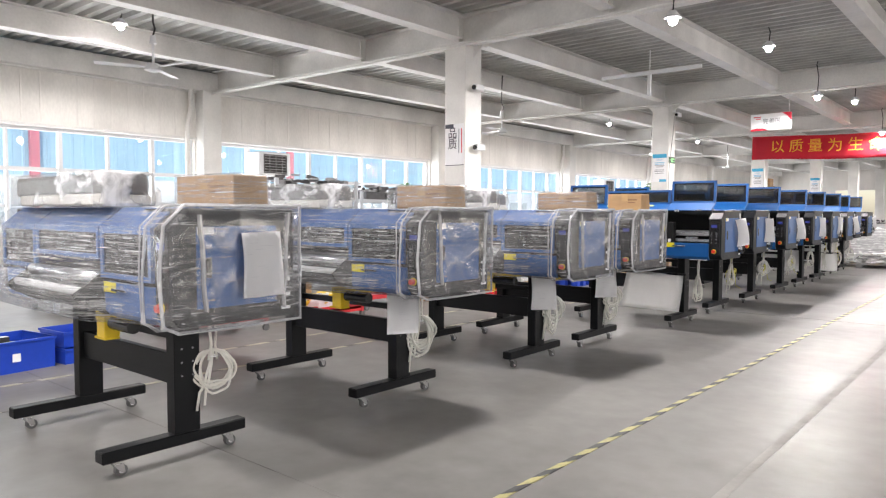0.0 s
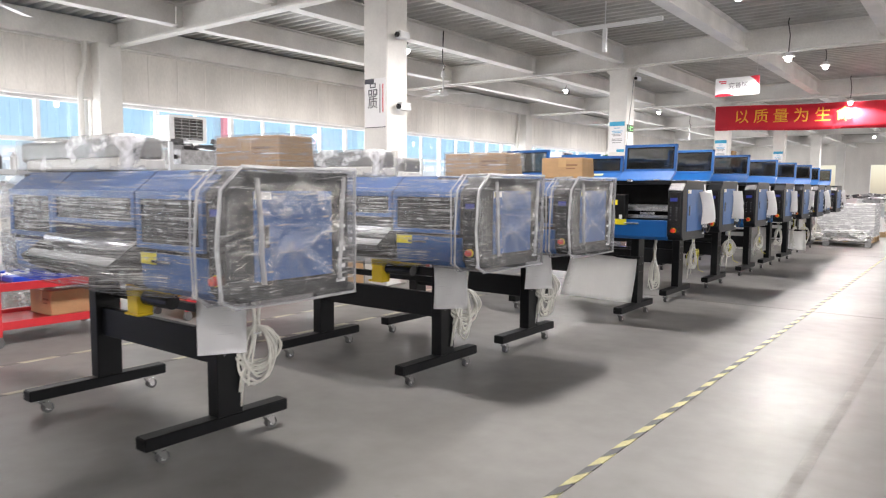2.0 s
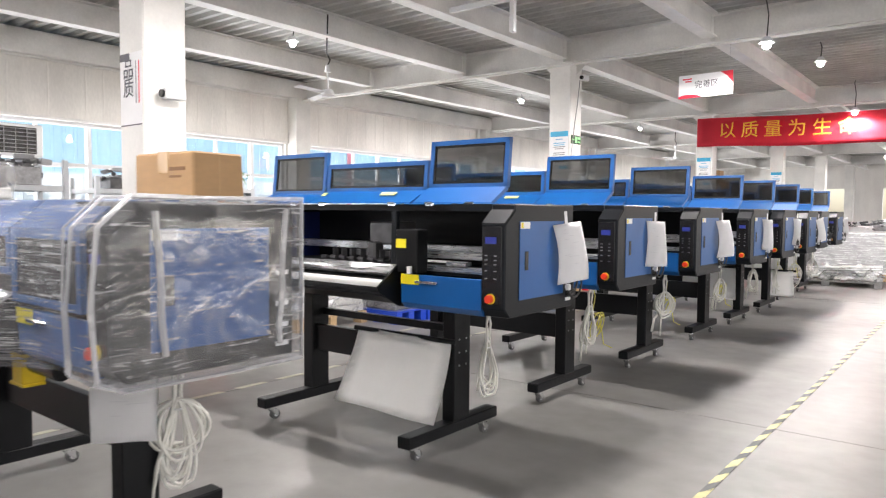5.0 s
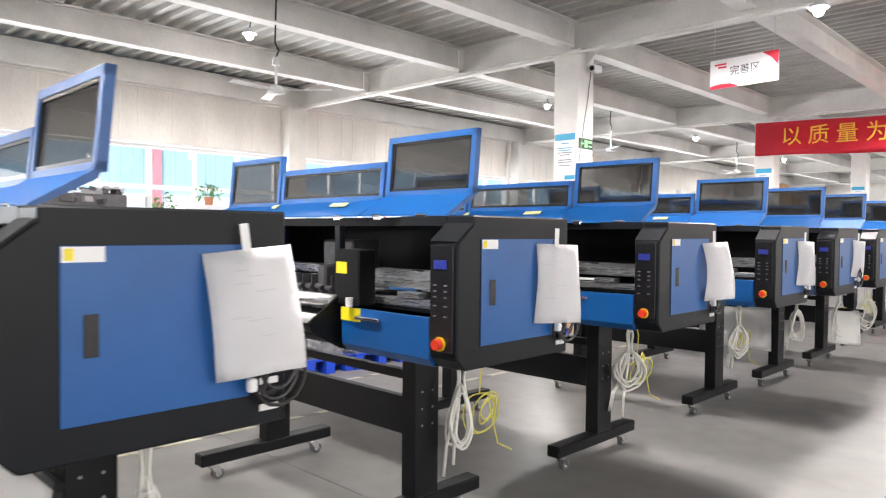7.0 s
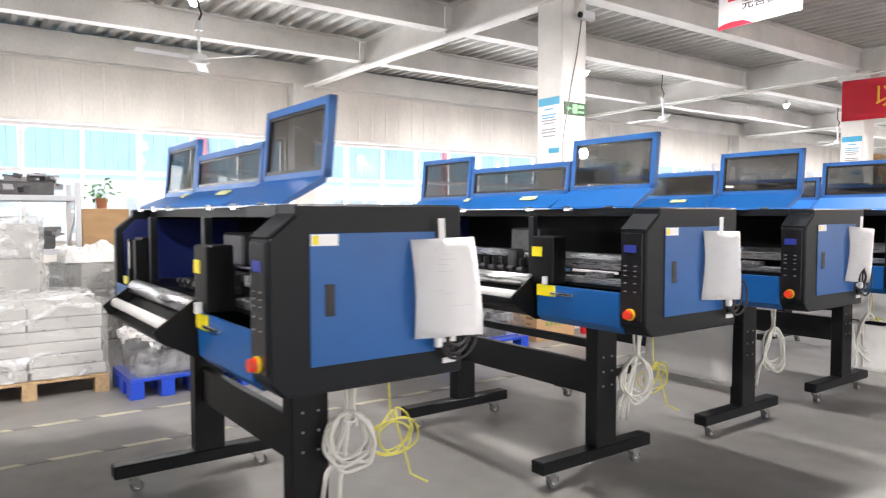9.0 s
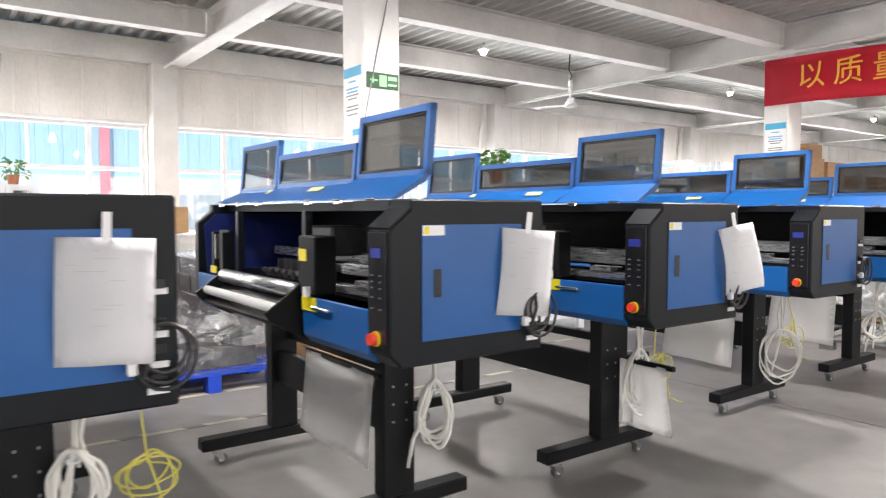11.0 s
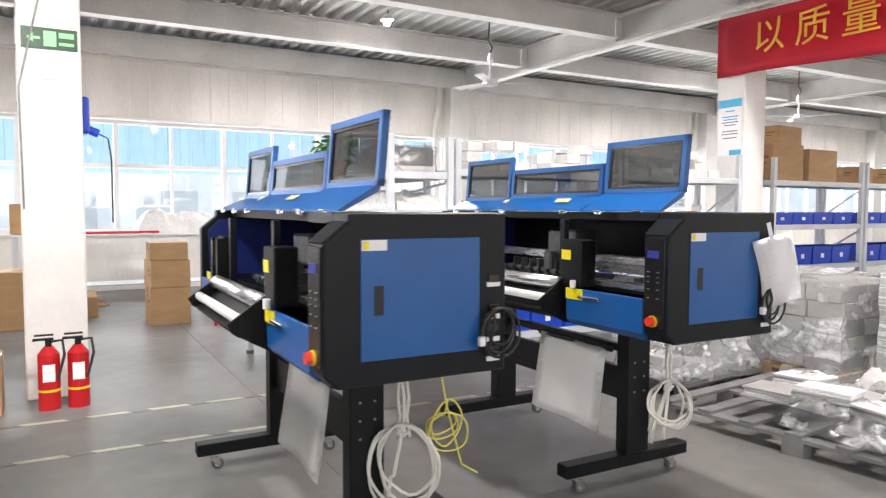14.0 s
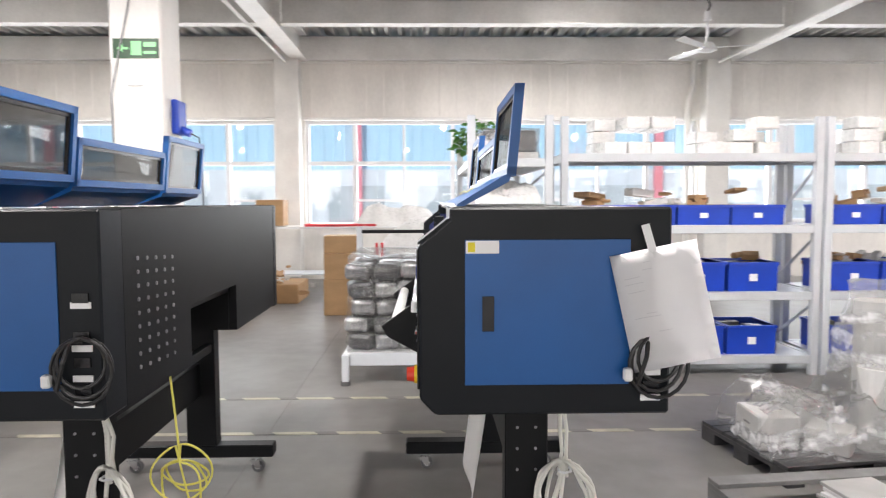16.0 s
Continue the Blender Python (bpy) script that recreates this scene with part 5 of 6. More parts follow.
def bags(name, label, x, y, z, w, d, h, seed, material, rough=1.0, category="wrapped goods"):
    """A soft, uneven heap under plastic film."""
    t = thing(name, label, category, "", pose(x, y, z))
    b = B()
    def top(u, v):
        p = Vector((u * 4 * w + seed, v * 4 * d, seed * 0.7))
        e = min(u, 1 - u, v, 1 - v)
        k = min(1, e * 7)
        crease = 0.16 * abs(noise.noise(p * 4.3)) + 0.09 * abs(noise.noise(p * 9.1)) + 0.05 * abs(noise.noise(p * 19))
        return ((u - 0.5) * w * (1 + 0.05 * noise.noise(p * 2)), (v - 0.5) * d * (1 + 0.05 * noise.noise(p * 2.3)), max(0.0, h * (0.6 + 0.45 * noise.noise(p) * rough + 0.2 * noise.noise(p * 2.6) * rough + crease) * k ** 0.5))
    n = 54 if max(w, d) > 0.5 else 36
    sheet(b, top, n, n)
    part("cover", b, M_BAGW if material is M_FOAM else material, t, "", True)
    return t


def pallet(x, y, w, d, material, turn=0, label="worn wooden transport pallet on floor", h=0.13):
    t = thing("pallet", label, "pallet", "pallets", pose(x, y, 0, 0, 0, turn))
    n = 7
    for k in range(n):
        a = -w / 2 + k * (w - 0.09) / (n - 1)
        part("slat", box(B(), a, a + 0.09, -d / 2, d / 2, h - 0.02, h, 0.002), material, t)
    for k in (-1, 0, 1):
        part("stringer", box(B(), -w / 2, w / 2, k * (d / 2 - 0.045) - 0.045, k * (d / 2 - 0.045) + 0.045, h - 0.04, h - 0.0205), material, t)
        for j in (-1, 0, 1):
            part("block", box(B(), j * (w / 2 - 0.06) - 0.06, j * (w / 2 - 0.06) + 0.06, k * (d / 2 - 0.045) - 0.045, k * (d / 2 - 0.045) + 0.045, 0.0, h - 0.0405), material, t)
    return t


def stack(name, label, x, y, z, nx, ny, nz, w, d, h, material, seed, turn=0, gap=0.006, group="stacked boxes", loose=1.0):
    """Packs stacked in layers, each its own part, a little out of line."""
    rn = random.Random(seed)
    t = thing(name, label, "stack", group, pose(x, y, z, 0, 0, turn))
    for k in range(nz):
        for i in range(nx):
            for j in range(ny):
                if k >= nz - (1 if loose < 2 else 2) and rn.random() < 0.2 * loose:
                    continue
                o = part("pack", box(B(), -w / 2 + gap, w / 2 - gap, -d / 2 + gap, d / 2 - gap, 0, h - 0.004, 0.006), material, t)
                o.matrix_local = pose((i - (nx - 1) / 2) * w + rn.uniform(-0.012, 0.012), (j - (ny - 1) / 2) * d + rn.uniform(-0.012, 0.012), k * h, 0, 0, rn.uniform(-2, 2) * loose)
    return t


def film_over(t, w, d, h, seed, material):
    b = B()
    box(b, -w / 2, w / 2, -d / 2, d / 2, 0.002, h)
    bmesh.ops.subdivide_edges(b, edges=b.edges[:], cuts=9, use_grid_fill=True)
    for v in b.verts:
        v.co += Vector((0.02, 0.02, 0.015)) * noise.noise(v.co * 7 + Vector((seed, 0, 0)))
        v.co.z = max(0.002, v.co.z)
    part("film", b, material, t, "cloudy plastic film", False)


def extinguisher(x, y):
    t = thing("fire_extinguisher", "red fire extinguisher standing on the floor", "extinguisher", "fire extinguishers", pose(x, y, 0))
    b = B()
    cyl(b, (0, 0, 0), (0, 0, 0.36), 0.065, 22), cyl(b, (0, 0, 0.36), (0, 0, 0.41), 0.065, 22, 0.028)
    part("tank", b, mat("extinguisher_red", (0.55, 0.015, 0.02), 0.25), t, "", False)
    b = B()
    cyl(b, (0, 0, 0.41), (0, 0, 0.45), 0.02, 12), box(b, -0.015, 0.015, -0.09, 0.03, 0.45, 0.465), box(b, -0.015, 0.015, -0.08, 0.03, 0.48, 0.49)
    part("valve", b, M_PANEL, t)
    b = B()
    tube(b, [(0, 0.02, 0.44), (0.03, 0.08, 0.45), (0.06, 0.09, 0.36), (0.07, 0.05, 0.2)], 0.009)
    part("hose", b, M_CABLEB, t)
    part("band", cyl(B(), (0, 0, 0.12), (0, 0, 0.135), 0.0665, 22), M_YPAINT, t)
    b = B()
    part("plate", box(b, 0.04, 0.067, -0.035, 0.035, 0.19, 0.3), M_PAPER, t)


SHIFT = 0.0
for x, y in ((-5.95, C2 - 0.05), (-5.95, C2 + 0.12), (-5.98, C1 + 0.12), (-5.96, C1 + 0.32)):
    extinguisher(x, y)


def cart(x, y, w, d, h, seed, turn=0, levels=(0.16,), label="red steel tool cart with parts on it"):
    t = thing("tool_cart", label, "cart", "tool carts", pose(x, y, 0, 0, 0, turn))
    for sx in (-1, 1):
        for sy in (-1, 1):
            part("post", box(B(), sx * w / 2 - 0.02, sx * w / 2 + 0.02, sy * d / 2 - 0.02, sy * d / 2 + 0.02, 0.08, h, 0.003), M_REDP, t)
            b = B()
            cyl(b, (sx * w / 2 - 0.015, sy * d / 2, 0.035), (sx * w / 2 + 0.015, sy * d / 2, 0.035), 0.035, 14), box(b, sx * w / 2 - 0.022, sx * w / 2 + 0.022, sy * d / 2 - 0.02, sy * d / 2 + 0.02, 0.06, 0.08)
            part("caster", b, M_RUBBER, t)
    for z in (*levels, h - 0.05):
        b = B()
        box(b, -w / 2 + 0.02, w / 2 - 0.02, -d / 2 + 0.02, d / 2 - 0.02, z - 0.01, z)
        for s in (-1, 1):
            box(b, -w / 2 + 0.021, w / 2 - 0.021, s * d / 2 - 0.015, s * d / 2 + 0.015, z - 0.03, z + 0.03), box(b, s * w / 2 - 0.015, s * w / 2 + 0.015, -d / 2 + 0.021, d / 2 - 0.021, z - 0.03, z + 0.03)
        part("tray", b, M_REDP, t)
    return t


SHIFT = -0.95
cart(-6.5, 5.55, 0.6, 0.9, 0.5, 1)
carton(-6.5, 5.72, 0.165, 0.34, 0.4, 0.2, 3)
pile("parts_pile", "loose tools and blue parts on a red cart", -6.5, 5.55, 0.455, 0.42, 0.7, 0.1, M_BIN, 4, 10, M_WHITEP)
cart(-6.36, 6.95, 0.5, 0.7, 0.2, 2, 0, (0.12,), "low red steel trolley with parts")
pile("parts_pile", "white and yellow parts on a low trolley", -6.36, 6.95, 0.155, 0.4, 0.56, 0.16, M_WHITEP, 5, 16, M_YPAINT)
cart(-6.75, 8.0, 0.5, 0.5, 0.5, 3)
crate(-6.75, 8.0, 0.455, 0.34, 0.3, 0.12, M_BIN, 10)
bags("bag_heap", "white wrapped goods heaped on the floor", -7.4, 5.75, 0.0, 0.7, 0.6, 0.35, 3, M_WRAPM)
carton(-7.6, 7.3, 0, 0.5, 0.5, 0.45, 6)
carton(-6.62, C1 + 0.45, 0, 0.36, 0.3, 0.3, 3)

SHIFT = -0.49

# ---------------------------------------------------------------- racks
def rack(x0, x1, y0, y1, levels, top, label="white steel storage rack", loaded=True):
    t = thing("storage_rack", label, "rack", "storage racks")
    for x in (x0, x1):
        for y in (y0, y1):
            part("post", box(B(), x - 0.028, x + 0.028, y - 0.028, y + 0.028, 0, top, 0.004), M_RACK, t)
    for z in levels:
        part("shelf_board", box(B(), x0 + 0.03, x1 - 0.03, y0 + 0.03, y1 - 0.03, z - 0.012, z, 0.001), M_RACK, t)
        for x in (x0, x1):
            part("shelf_rail", box(B(), x - 0.02, x + 0.02, y0 + 0.029, y1 - 0.029, z - 0.06, z + 0.002, 0.003), M_RACK, t)
        for y in (y0, y1):
            part("shelf_rail", box(B(), x0 + 0.029, x1 - 0.029, y - 0.02, y + 0.02, z - 0.06, z + 0.002, 0.003), M_RACK, t)
    for x, in ((x0,),):
        b = B()
        for za, zb in zip(levels, levels[1:]):
            tube(b, [(x0, y1, za + 0.05), (x1, y1, zb - 0.08)], 0.012, 6)
        part("brace", b, M_RACK, t)
    return t


BINZ = {}
def bin_row(x, ys, z, w=0.36, d=0.26, h=0.15, turn=0):
    key = (w, d, h)
    for y in ys:
        if key not in BINZ:
            BINZ[key] = crate(x, y, z, w, d, h, M_BIN, turn, "blue plastic parts bin on a storage rack", "parts bins", M_GREY, "parts_bin")
        else:
            copy_thing(BINZ[key], pose(x, y + SHIFT, z, 0, 0, turn))


LV = (0.15, 0.63, 1.13, 1.66)
for a, b_ in ((19.39, 21.28), (21.36, 23.1), (23.72, 25.5), (25.6, 27.4), (27.5, 29.3)):
    rack(-6.72, -6.14, a, b_, LV, 1.93)
    n = int((b_ - a - 0.05) / 0.41)
    ys = [a + 0.24 + k * 0.41 for k in range(n)]
    bin_row(-6.36, ys, 1.132, 0.36, 0.39, 0.15)
    n = int((b_ - a - 0.06) / 0.4)
    for z in (0.152, 0.632):
        bin_row(-6.37, [a + 0.24 + k * 0.4 for k in range(n)], z, 0.4, 0.37, 0.22)
rn = random.Random(8)
for a, b_ in ((19.39, 21.28), (21.36, 23.1)):
    for q in (0.3, 0.72):
        stack("white_pack_stack", "white bagged packs stacked on top of a rack", -6.43, a + (b_ - a) * q, 1.664, 2, 3, 3, 0.21, 0.2, 0.095, M_BAGW, int(a * 7 + q * 10), 4, 0.012, "stacked boxes", 2.2)
    for z in (1.3, 0.8):
        pile("parts_pile", "small boxes behind the parts bins", -6.56, (a + b_) / 2, z - 0.167, 0.22, b_ - a - 0.2, 0.3, M_CARD, int(a * 3 + z * 10), 14, M_FOAM)
for a, h in ((23.84, 0.44), (24.52, 0.4)):
    carton(-6.43, a + 0.2, 1.662, 0.5, 0.6, h, 2)
carton(-6.43, 24.1, 2.104, 0.42, 0.52, 0.22, 7)
for a in (25.7, 26.5, 27.8, 28.6):
    carton(-6.43, a, 1.662, 0.4, 0.44, 0.22, 5)

# rack with the plant, end on to the aisle
rack(-7.9, -6.05, 18.7, 19.26, (0.2, 0.62, 1.3, 1.62), 1.93)
bags("wrapped_parts", "bagged white parts along a shelf", -6.9, 18.98, 1.302, 1.7, 0.46, 0.2, 12, M_FOAM, 1.0)
wrapped_unit(-6.55, 18.98, 1.622, 0.7, 0.4, 0.22, 3)
carton(-6.4, 18.98, 0.622, 0.6, 0.42, 0.42, 2)
pile("parts_pile", "grey machine parts on a low shelf", -7.2, 18.98, 0.622, 0.7, 0.4, 0.35, M_GREY, 31, 26, M_DGREY)
pile("parts_pile", "dark machine parts on the lowest shelf", -6.9, 18.98, 0.202, 1.6, 0.4, 0.3, M_DGREY, 32, 40, M_GREY)


def plant(x, y, z, s=1.0, n=70, seed=2, label="bushy green pot plant in a terracotta pot"):
    rn = random.Random(seed)
    t = thing("potted_plant", label, "plant", "", pose(x, y, z))
    b = B()
    cyl(b, (0, 0, 0), (0, 0, 0.13 * s), 0.065 * s, 18, 0.085 * s), cyl(b, (0, 0, 0.13 * s), (0, 0, 0.15 * s), 0.092 * s, 18)
    part("pot", b, M_TERRA, t)
    st, lf = B(), B()
    for k in range(n):
        a, r, h = rn.uniform(0, 6.28), rn.uniform(0.03, 0.21) * s, rn.uniform(0.17, 0.42) * s
        h *= 1 - 0.5 * (r / (0.21 * s)) ** 2 * rn.random()
        p = Vector((r * math.cos(a), r * math.sin(a), h))
        if k % 3 == 0:
            tube(st, [(0.02 * math.cos(a), 0.02 * math.sin(a), 0.14 * s), p * 0.6 + Vector((0, 0, 0.06 * s)), p], 0.003, 4)
        L, W = rn.uniform(0.06, 0.1) * s, rn.uniform(0.025, 0.045) * s
        m = Matrix.Translation(p) @ Matrix.Rotation(a + rn.uniform(-0.7, 0.7), 4, "Z") @ Matrix.Rotation(rn.uniform(-0.5, 0.9), 4, "Y") @ Matrix.Rotation(rn.uniform(-0.6, 0.6), 4, "X")
        v = [lf.verts.new(m @ Vector(c)) for c in ((0, 0, 0), (L * 0.35, W, 0.012 * s), (L * 0.75, W * 0.7, 0.004), (L, 0, -0.012), (L * 0.75, -W * 0.7, 0.004), (L * 0.35, -W, 0.012 * s), (L * 0.5, 0, -0.006))]
        for i in range(6):
            lf.faces.new((v[i], v[(i + 1) % 6], v[6]))
    part("stem", st, M_LEAF, t)
    tagged(part("leaves", lf, M_LEAF, t), "", "", "", "stuff")


plant(-7.69, 18.86, 1.622, 1.1, 90, 3)

# ---------------------------------------------------------------- trolley with bagged parts
tr = thing("parts_trolley", "low steel trolley stacked with bagged metal parts", "trolley", "")
for x in (-7.1, -5.95):
    for y in (17.79, 18.56):
        part("leg", box(B(), x - 0.025, x + 0.025, y - 0.025, y + 0.025, 0.03, 1.1 if x < -7 else 0.22, 0.003), M_RACK, tr)
        b = B()
        cyl(b, (x, y, 0), (x, y, 0.03), 0.035, 12)
        part("pad", b, M_RUBBER, tr)
part("deck", box(B(), -7.08, -5.97, 17.77, 18.58, 0.2, 0.225, 0.003), M_WHITEP, tr)
part("edge", box(B(), -5.975, -5.95, 17.82, 18.53, 0.14, 0.23, 0.003), M_RACK, tr)
part("handle", box(B(), -7.1, -7.07, 17.81, 18.54, 1.04, 1.07), M_BLACK, tr)
M_BAG = clear("parts_bag", (0.92, 0.92, 0.92), 0.16, 0.1, wrinkle=0.9, cover=0.03, streak=6.0, haze=0.02)
for k in range(5):
    for i in range(4):
        for j in range(4):
            t = part("bagged_part", box(B(), -0.11, 0.11, -0.09, 0.09, 0, 0.115, 0.03, 2), M_DGREY if (i + 2 * j + k) % 3 == 0 else M_SILVER, tr)
            t.matrix_local = pose(-6.9 + i * 0.245 + rn.uniform(-0.02, 0.02), 17.89 + j * 0.19 + rn.uniform(-0.02, 0.02), 0.228 + k * 0.13, rn.uniform(-6, 6), rn.uniform(-6, 6), rn.uniform(-14, 14))
bg = B()
box(bg, -7.02, -6.0, 17.8, 18.55, 0.228, 0.92)
bmesh.ops.subdivide_edges(bg, edges=bg.edges[:], cuts=12, use_grid_fill=True)
for v in bg.verts:
    v.co += Vector((0.03, 0.03, 0.03)) * noise.noise(v.co * 11)
    v.co.z = max(v.co.z, 0.228)
part("bag_film", bg, M_BAG, tr, "crinkled clear plastic bags")

# ---------------------------------------------------------------- pallets past the end of the row
pallet(-3.15, 20.33, 1.7, 1.3, mat("grey_plastic", (0.25, 0.25, 0.25), 0.5, vary=0.3, scale=5), 6, "low grey plastic pallet under bagged goods", 0.12)
for (x, y, w, d, h, sd) in ((-2.69, 20.2, 0.6, 0.6, 0.12, 41), (-3.44, 20.45, 0.5, 0.6, 0.12, 42), (-2.94, 20.75, 0.8, 0.4, 0.2, 43)):
    bags("bagged_goods", "white bagged goods lying on a pallet", x, y, 0.122, w, d, h, sd, M_FOAM, 1.2)
for (x, y, w, d, h, sd) in ((-2.74, 20.2, 0.95, 0.9, 0.2, 44), (-3.39, 20.55, 0.7, 0.8, 0.2, 45)):
    bags("plastic_film", "crumpled clear plastic film over bagged goods", x, y, 0.124, w, d, h, sd, M_WRAPM, 1.4)
for k in range(10):
    t = thing("paper_ream", "white sheet bundle in plastic on a pallet", "bundle", "sheet bundles", pose(-2.5 - 0.3 * (k % 4) + rn.uniform(-0.05, 0.05), 19.98 + 0.3 * (k // 4), 0.2 + 0.035 * (k % 3), rn.uniform(-4, 4), rn.uniform(-4, 4), rn.uniform(-25, 25)))
    for n in range(4):
        o = part("sheet_pack", box(B(), -0.15, 0.15, -0.105, 0.105, 0, 0.014, 0.002), M_PAPER if (k + n) % 3 else M_GREYW, t)
        o.matrix_local = pose(rn.uniform(-0.012, 0.012), rn.uniform(-0.012, 0.012), n * 0.0165, 0, 0, rn.uniform(-5, 5))
pallet(-4.5, 20.45, 0.7, 1.0, M_DGREY, 10, "low dark pallet on the floor", 0.1)
for k, (x, y, w, h) in enumerate(((-4.4, 20.08, 0.26, 0.17), (-4.62, 20.3, 0.3, 0.2), (-4.3, 20.35, 0.2, 0.12))):
    t = thing("white_box", "small white packing block on a pallet", "box", "packing blocks", pose(x, y, 0.102, 0, 0, 25 * k))
    part("block", box(B(), -w / 2, w / 2, -0.1, 0.1, 0, h, 0.008), M_FOAM, t)
    for v in (0.4, 0.6):
        part("slot", box(B(), -0.03, 0.03, -0.102, -0.1, h * v, h * v + 0.01), M_GREY, t)

bags("plastic_film", "crumpled clear film heaped over packing blocks", -4.45, 20.42, 0.104, 0.66, 0.9, 0.34, 47, M_WRAPM, 1.0)
pallet(-4.3, 21.62, 1.2, 1.0, M_WOOD)
sheet_stack = stack("sheet_stack", "stacked white sheet packs under cloudy film on a pallet", -4.3, 21.62, 0.132, 4, 3, 5, 0.285, 0.31, 0.128, M_GREYW, 5)
film_over(sheet_stack, 1.17, 0.98, 0.68, 3, M_WRAPM)
pallet(-2.95, 21.9, 1.2, 1.1, M_WOOD)
sheet_stack2 = stack("sheet_stack", "stacked packs wrapped in milky foam sheet on a pallet", -2.95, 21.85, 0.132, 2, 3, 6, 0.56, 0.34, 0.112, M_FOAM, 6)
film_over(sheet_stack2, 1.2, 1.1, 0.76, 4, clear("milky_foam_sheet", (0.8, 0.8, 0.8), 0.1, 0.4, wrinkle=0.5, cover=1.1))
# upright bagged rolls between the pallets
t = thing("bagged_rolls", "upright white rolls under clear plastic bag", "rolls", "", pose(-4.5, 20.68, 0.101))
for k, (x, y, r, h) in enumerate(((0, 0, 0.1, 0.7), (0.18, 0.1, 0.09, 0.62), (-0.05, 0.2, 0.1, 0.5), (0.2, -0.12, 0.08, 0.4))):
    b = B()
    cyl(b, (x, y, 0), (x, y, h), r, 20)
    part("roll", b, M_FOAM, t)
b = B()
bmesh.ops.create_cone(b, cap_ends=True, segments=28, radius1=0.34, radius2=0.19, depth=0.8, matrix=Matrix.Translation((0.06, 0.04, 0.402)))
bmesh.ops.subdivide_edges(b, edges=b.edges[:], cuts=5, use_grid_fill=True)
for v in b.verts:
    v.co += Vector((0.05, 0.05, 0.02)) * noise.noise(v.co * 8)
    v.co.z = max(0.002, v.co.z)
part("plastic_bag", b, M_WRAPM, t)

# ---------------------------------------------------------------- goods along the window side
carton(-6.07, 15.68, 0, 0.4, 0.55, 0.36, 1, "large brown carton with faded green print on the floor", True, "", False, "large_carton")
gp = mat("carton_green_print", (0.2, 0.25, 0.08), 0.8)
pk = thing("carton_label", "faded green printed bars on a carton", "label", "")
for k in range(5):
    part("text_bar", box(B(), -5.867, -5.8655, 15.53 + k * 0.06, 15.575 + k * 0.06, 0.15, 0.2), gp, pk)
pallet(-7.1, 15.15, 1.2, 0.9, M_WOOD)
bs = stack("black_box_stack", "dark grey packs under clear film on a pallet", -7.1, 15.15, 0.132, 4, 3, 5, 0.29, 0.28, 0.15, M_DGREY, 9)
film_over(bs, 1.2, 0.88, 0.77, 6, M_WRAPC)
pallet(-6.1, 14.55, 1.0, 1.0, M_BIN, 0, "blue plastic pallet on the floor", 0.14)
pile("parts_pile", "dark bagged parts on a blue pallet", -6.1, 14.55, 0.142, 0.85, 0.85, 0.3, M_DGREY, 51, 40, M_GREY)
bags("plastic_film", "crumpled clear film over parts on a pallet", -6.1, 14.55, 0.144, 0.96, 0.96, 0.42, 52, M_WRAPC, 1.2)
stack("black_box_stack", "dark grey packs stacked with paper sheets on top", -7.5, 14.1, 0.0, 2, 3, 5, 0.3, 0.28, 0.16, M_DGREY, 19)
carton(-9.0, 13.9, 0, 0.7, 0.8, 0.9, 4)
carton(-9.6, 14.9, 0, 0.6, 0.9, 0.62, 2)
carton(-9.7, 15.8, 0, 0.6, 0.8, 0.62, 2)
carton(-9.25, 17.38, 0, 0.4, 0.42, 0.42, 2)
carton(-9.25, 17.38, 0.422, 0.4, 0.42, 0.3, 4)
carton(-9.25, 17.38, 0.724, 0.36, 0.4, 0.2, 0)
pallet(-6.45, 13.2, 1.1, 0.95, M_WOOD, 0, "wooden pallet with a torn white sheet")
stack("black_tray_stack", "black plastic trays stacked on a pallet", -6.45, 13.2, 0.132, 1, 5, 2, 1.0, 0.18, 0.17, M_BLACK, 22)
bags("plastic_film", "white film draped over trays on a pallet", -6.45, 13.2, 0.3, 1.06, 0.96, 0.24, 62, M_WRAPM, 0.7)
pallet(-6.25, 12.45, 0.75, 0.62, M_BIN, 0, "blue plastic pallet on the floor", 0.14)
stack("grey_box_stack", "grey packs on a blue pallet", -6.25, 12.45, 0.142, 3, 3, 2, 0.24, 0.2, 0.16, M_GREY, 23)
bags("white_goods", "white bagged goods on packs", -6.35, 12.42, 0.46, 0.7, 0.6, 0.2, 64, M_FOAM)
pallet(-6.85, 11.07, 1.1, 1.0, M_WOOD)
ws = stack("white_bag_stack", "stacked white bagged packs on a wooden pallet", -6.85, 11.07, 0.132, 2, 2, 6, 0.52, 0.48, 0.085, M_FOAM, 24)
film_over(ws, 1.08, 1.0, 0.54, 8, M_WRAPM)
pallet(-6.2, 11.88, 0.6, 0.5, M_BIN, 0, "blue plastic pallet on the floor", 0.14)
pile("parts_pile", "grey motor parts on a blue pallet", -6.2, 11.88, 0.142, 0.55, 0.46, 0.34, M_SILVER, 65, 36, M_FOAM)
bags("plastic_film", "crinkled clear film over motor parts", -6.2, 11.88, 0.144, 0.6, 0.5, 0.44, 66, M_WRAPC, 1.0)
tall = stack("packed_goods", "tall packs under cloudy film near the windows", -8.3, 10.9, 0, 2, 2, 4, 0.42, 0.42, 0.3, M_FOAM, 25)
film_over(tall, 0.9, 0.9, 1.26, 9, M_WRAPM)
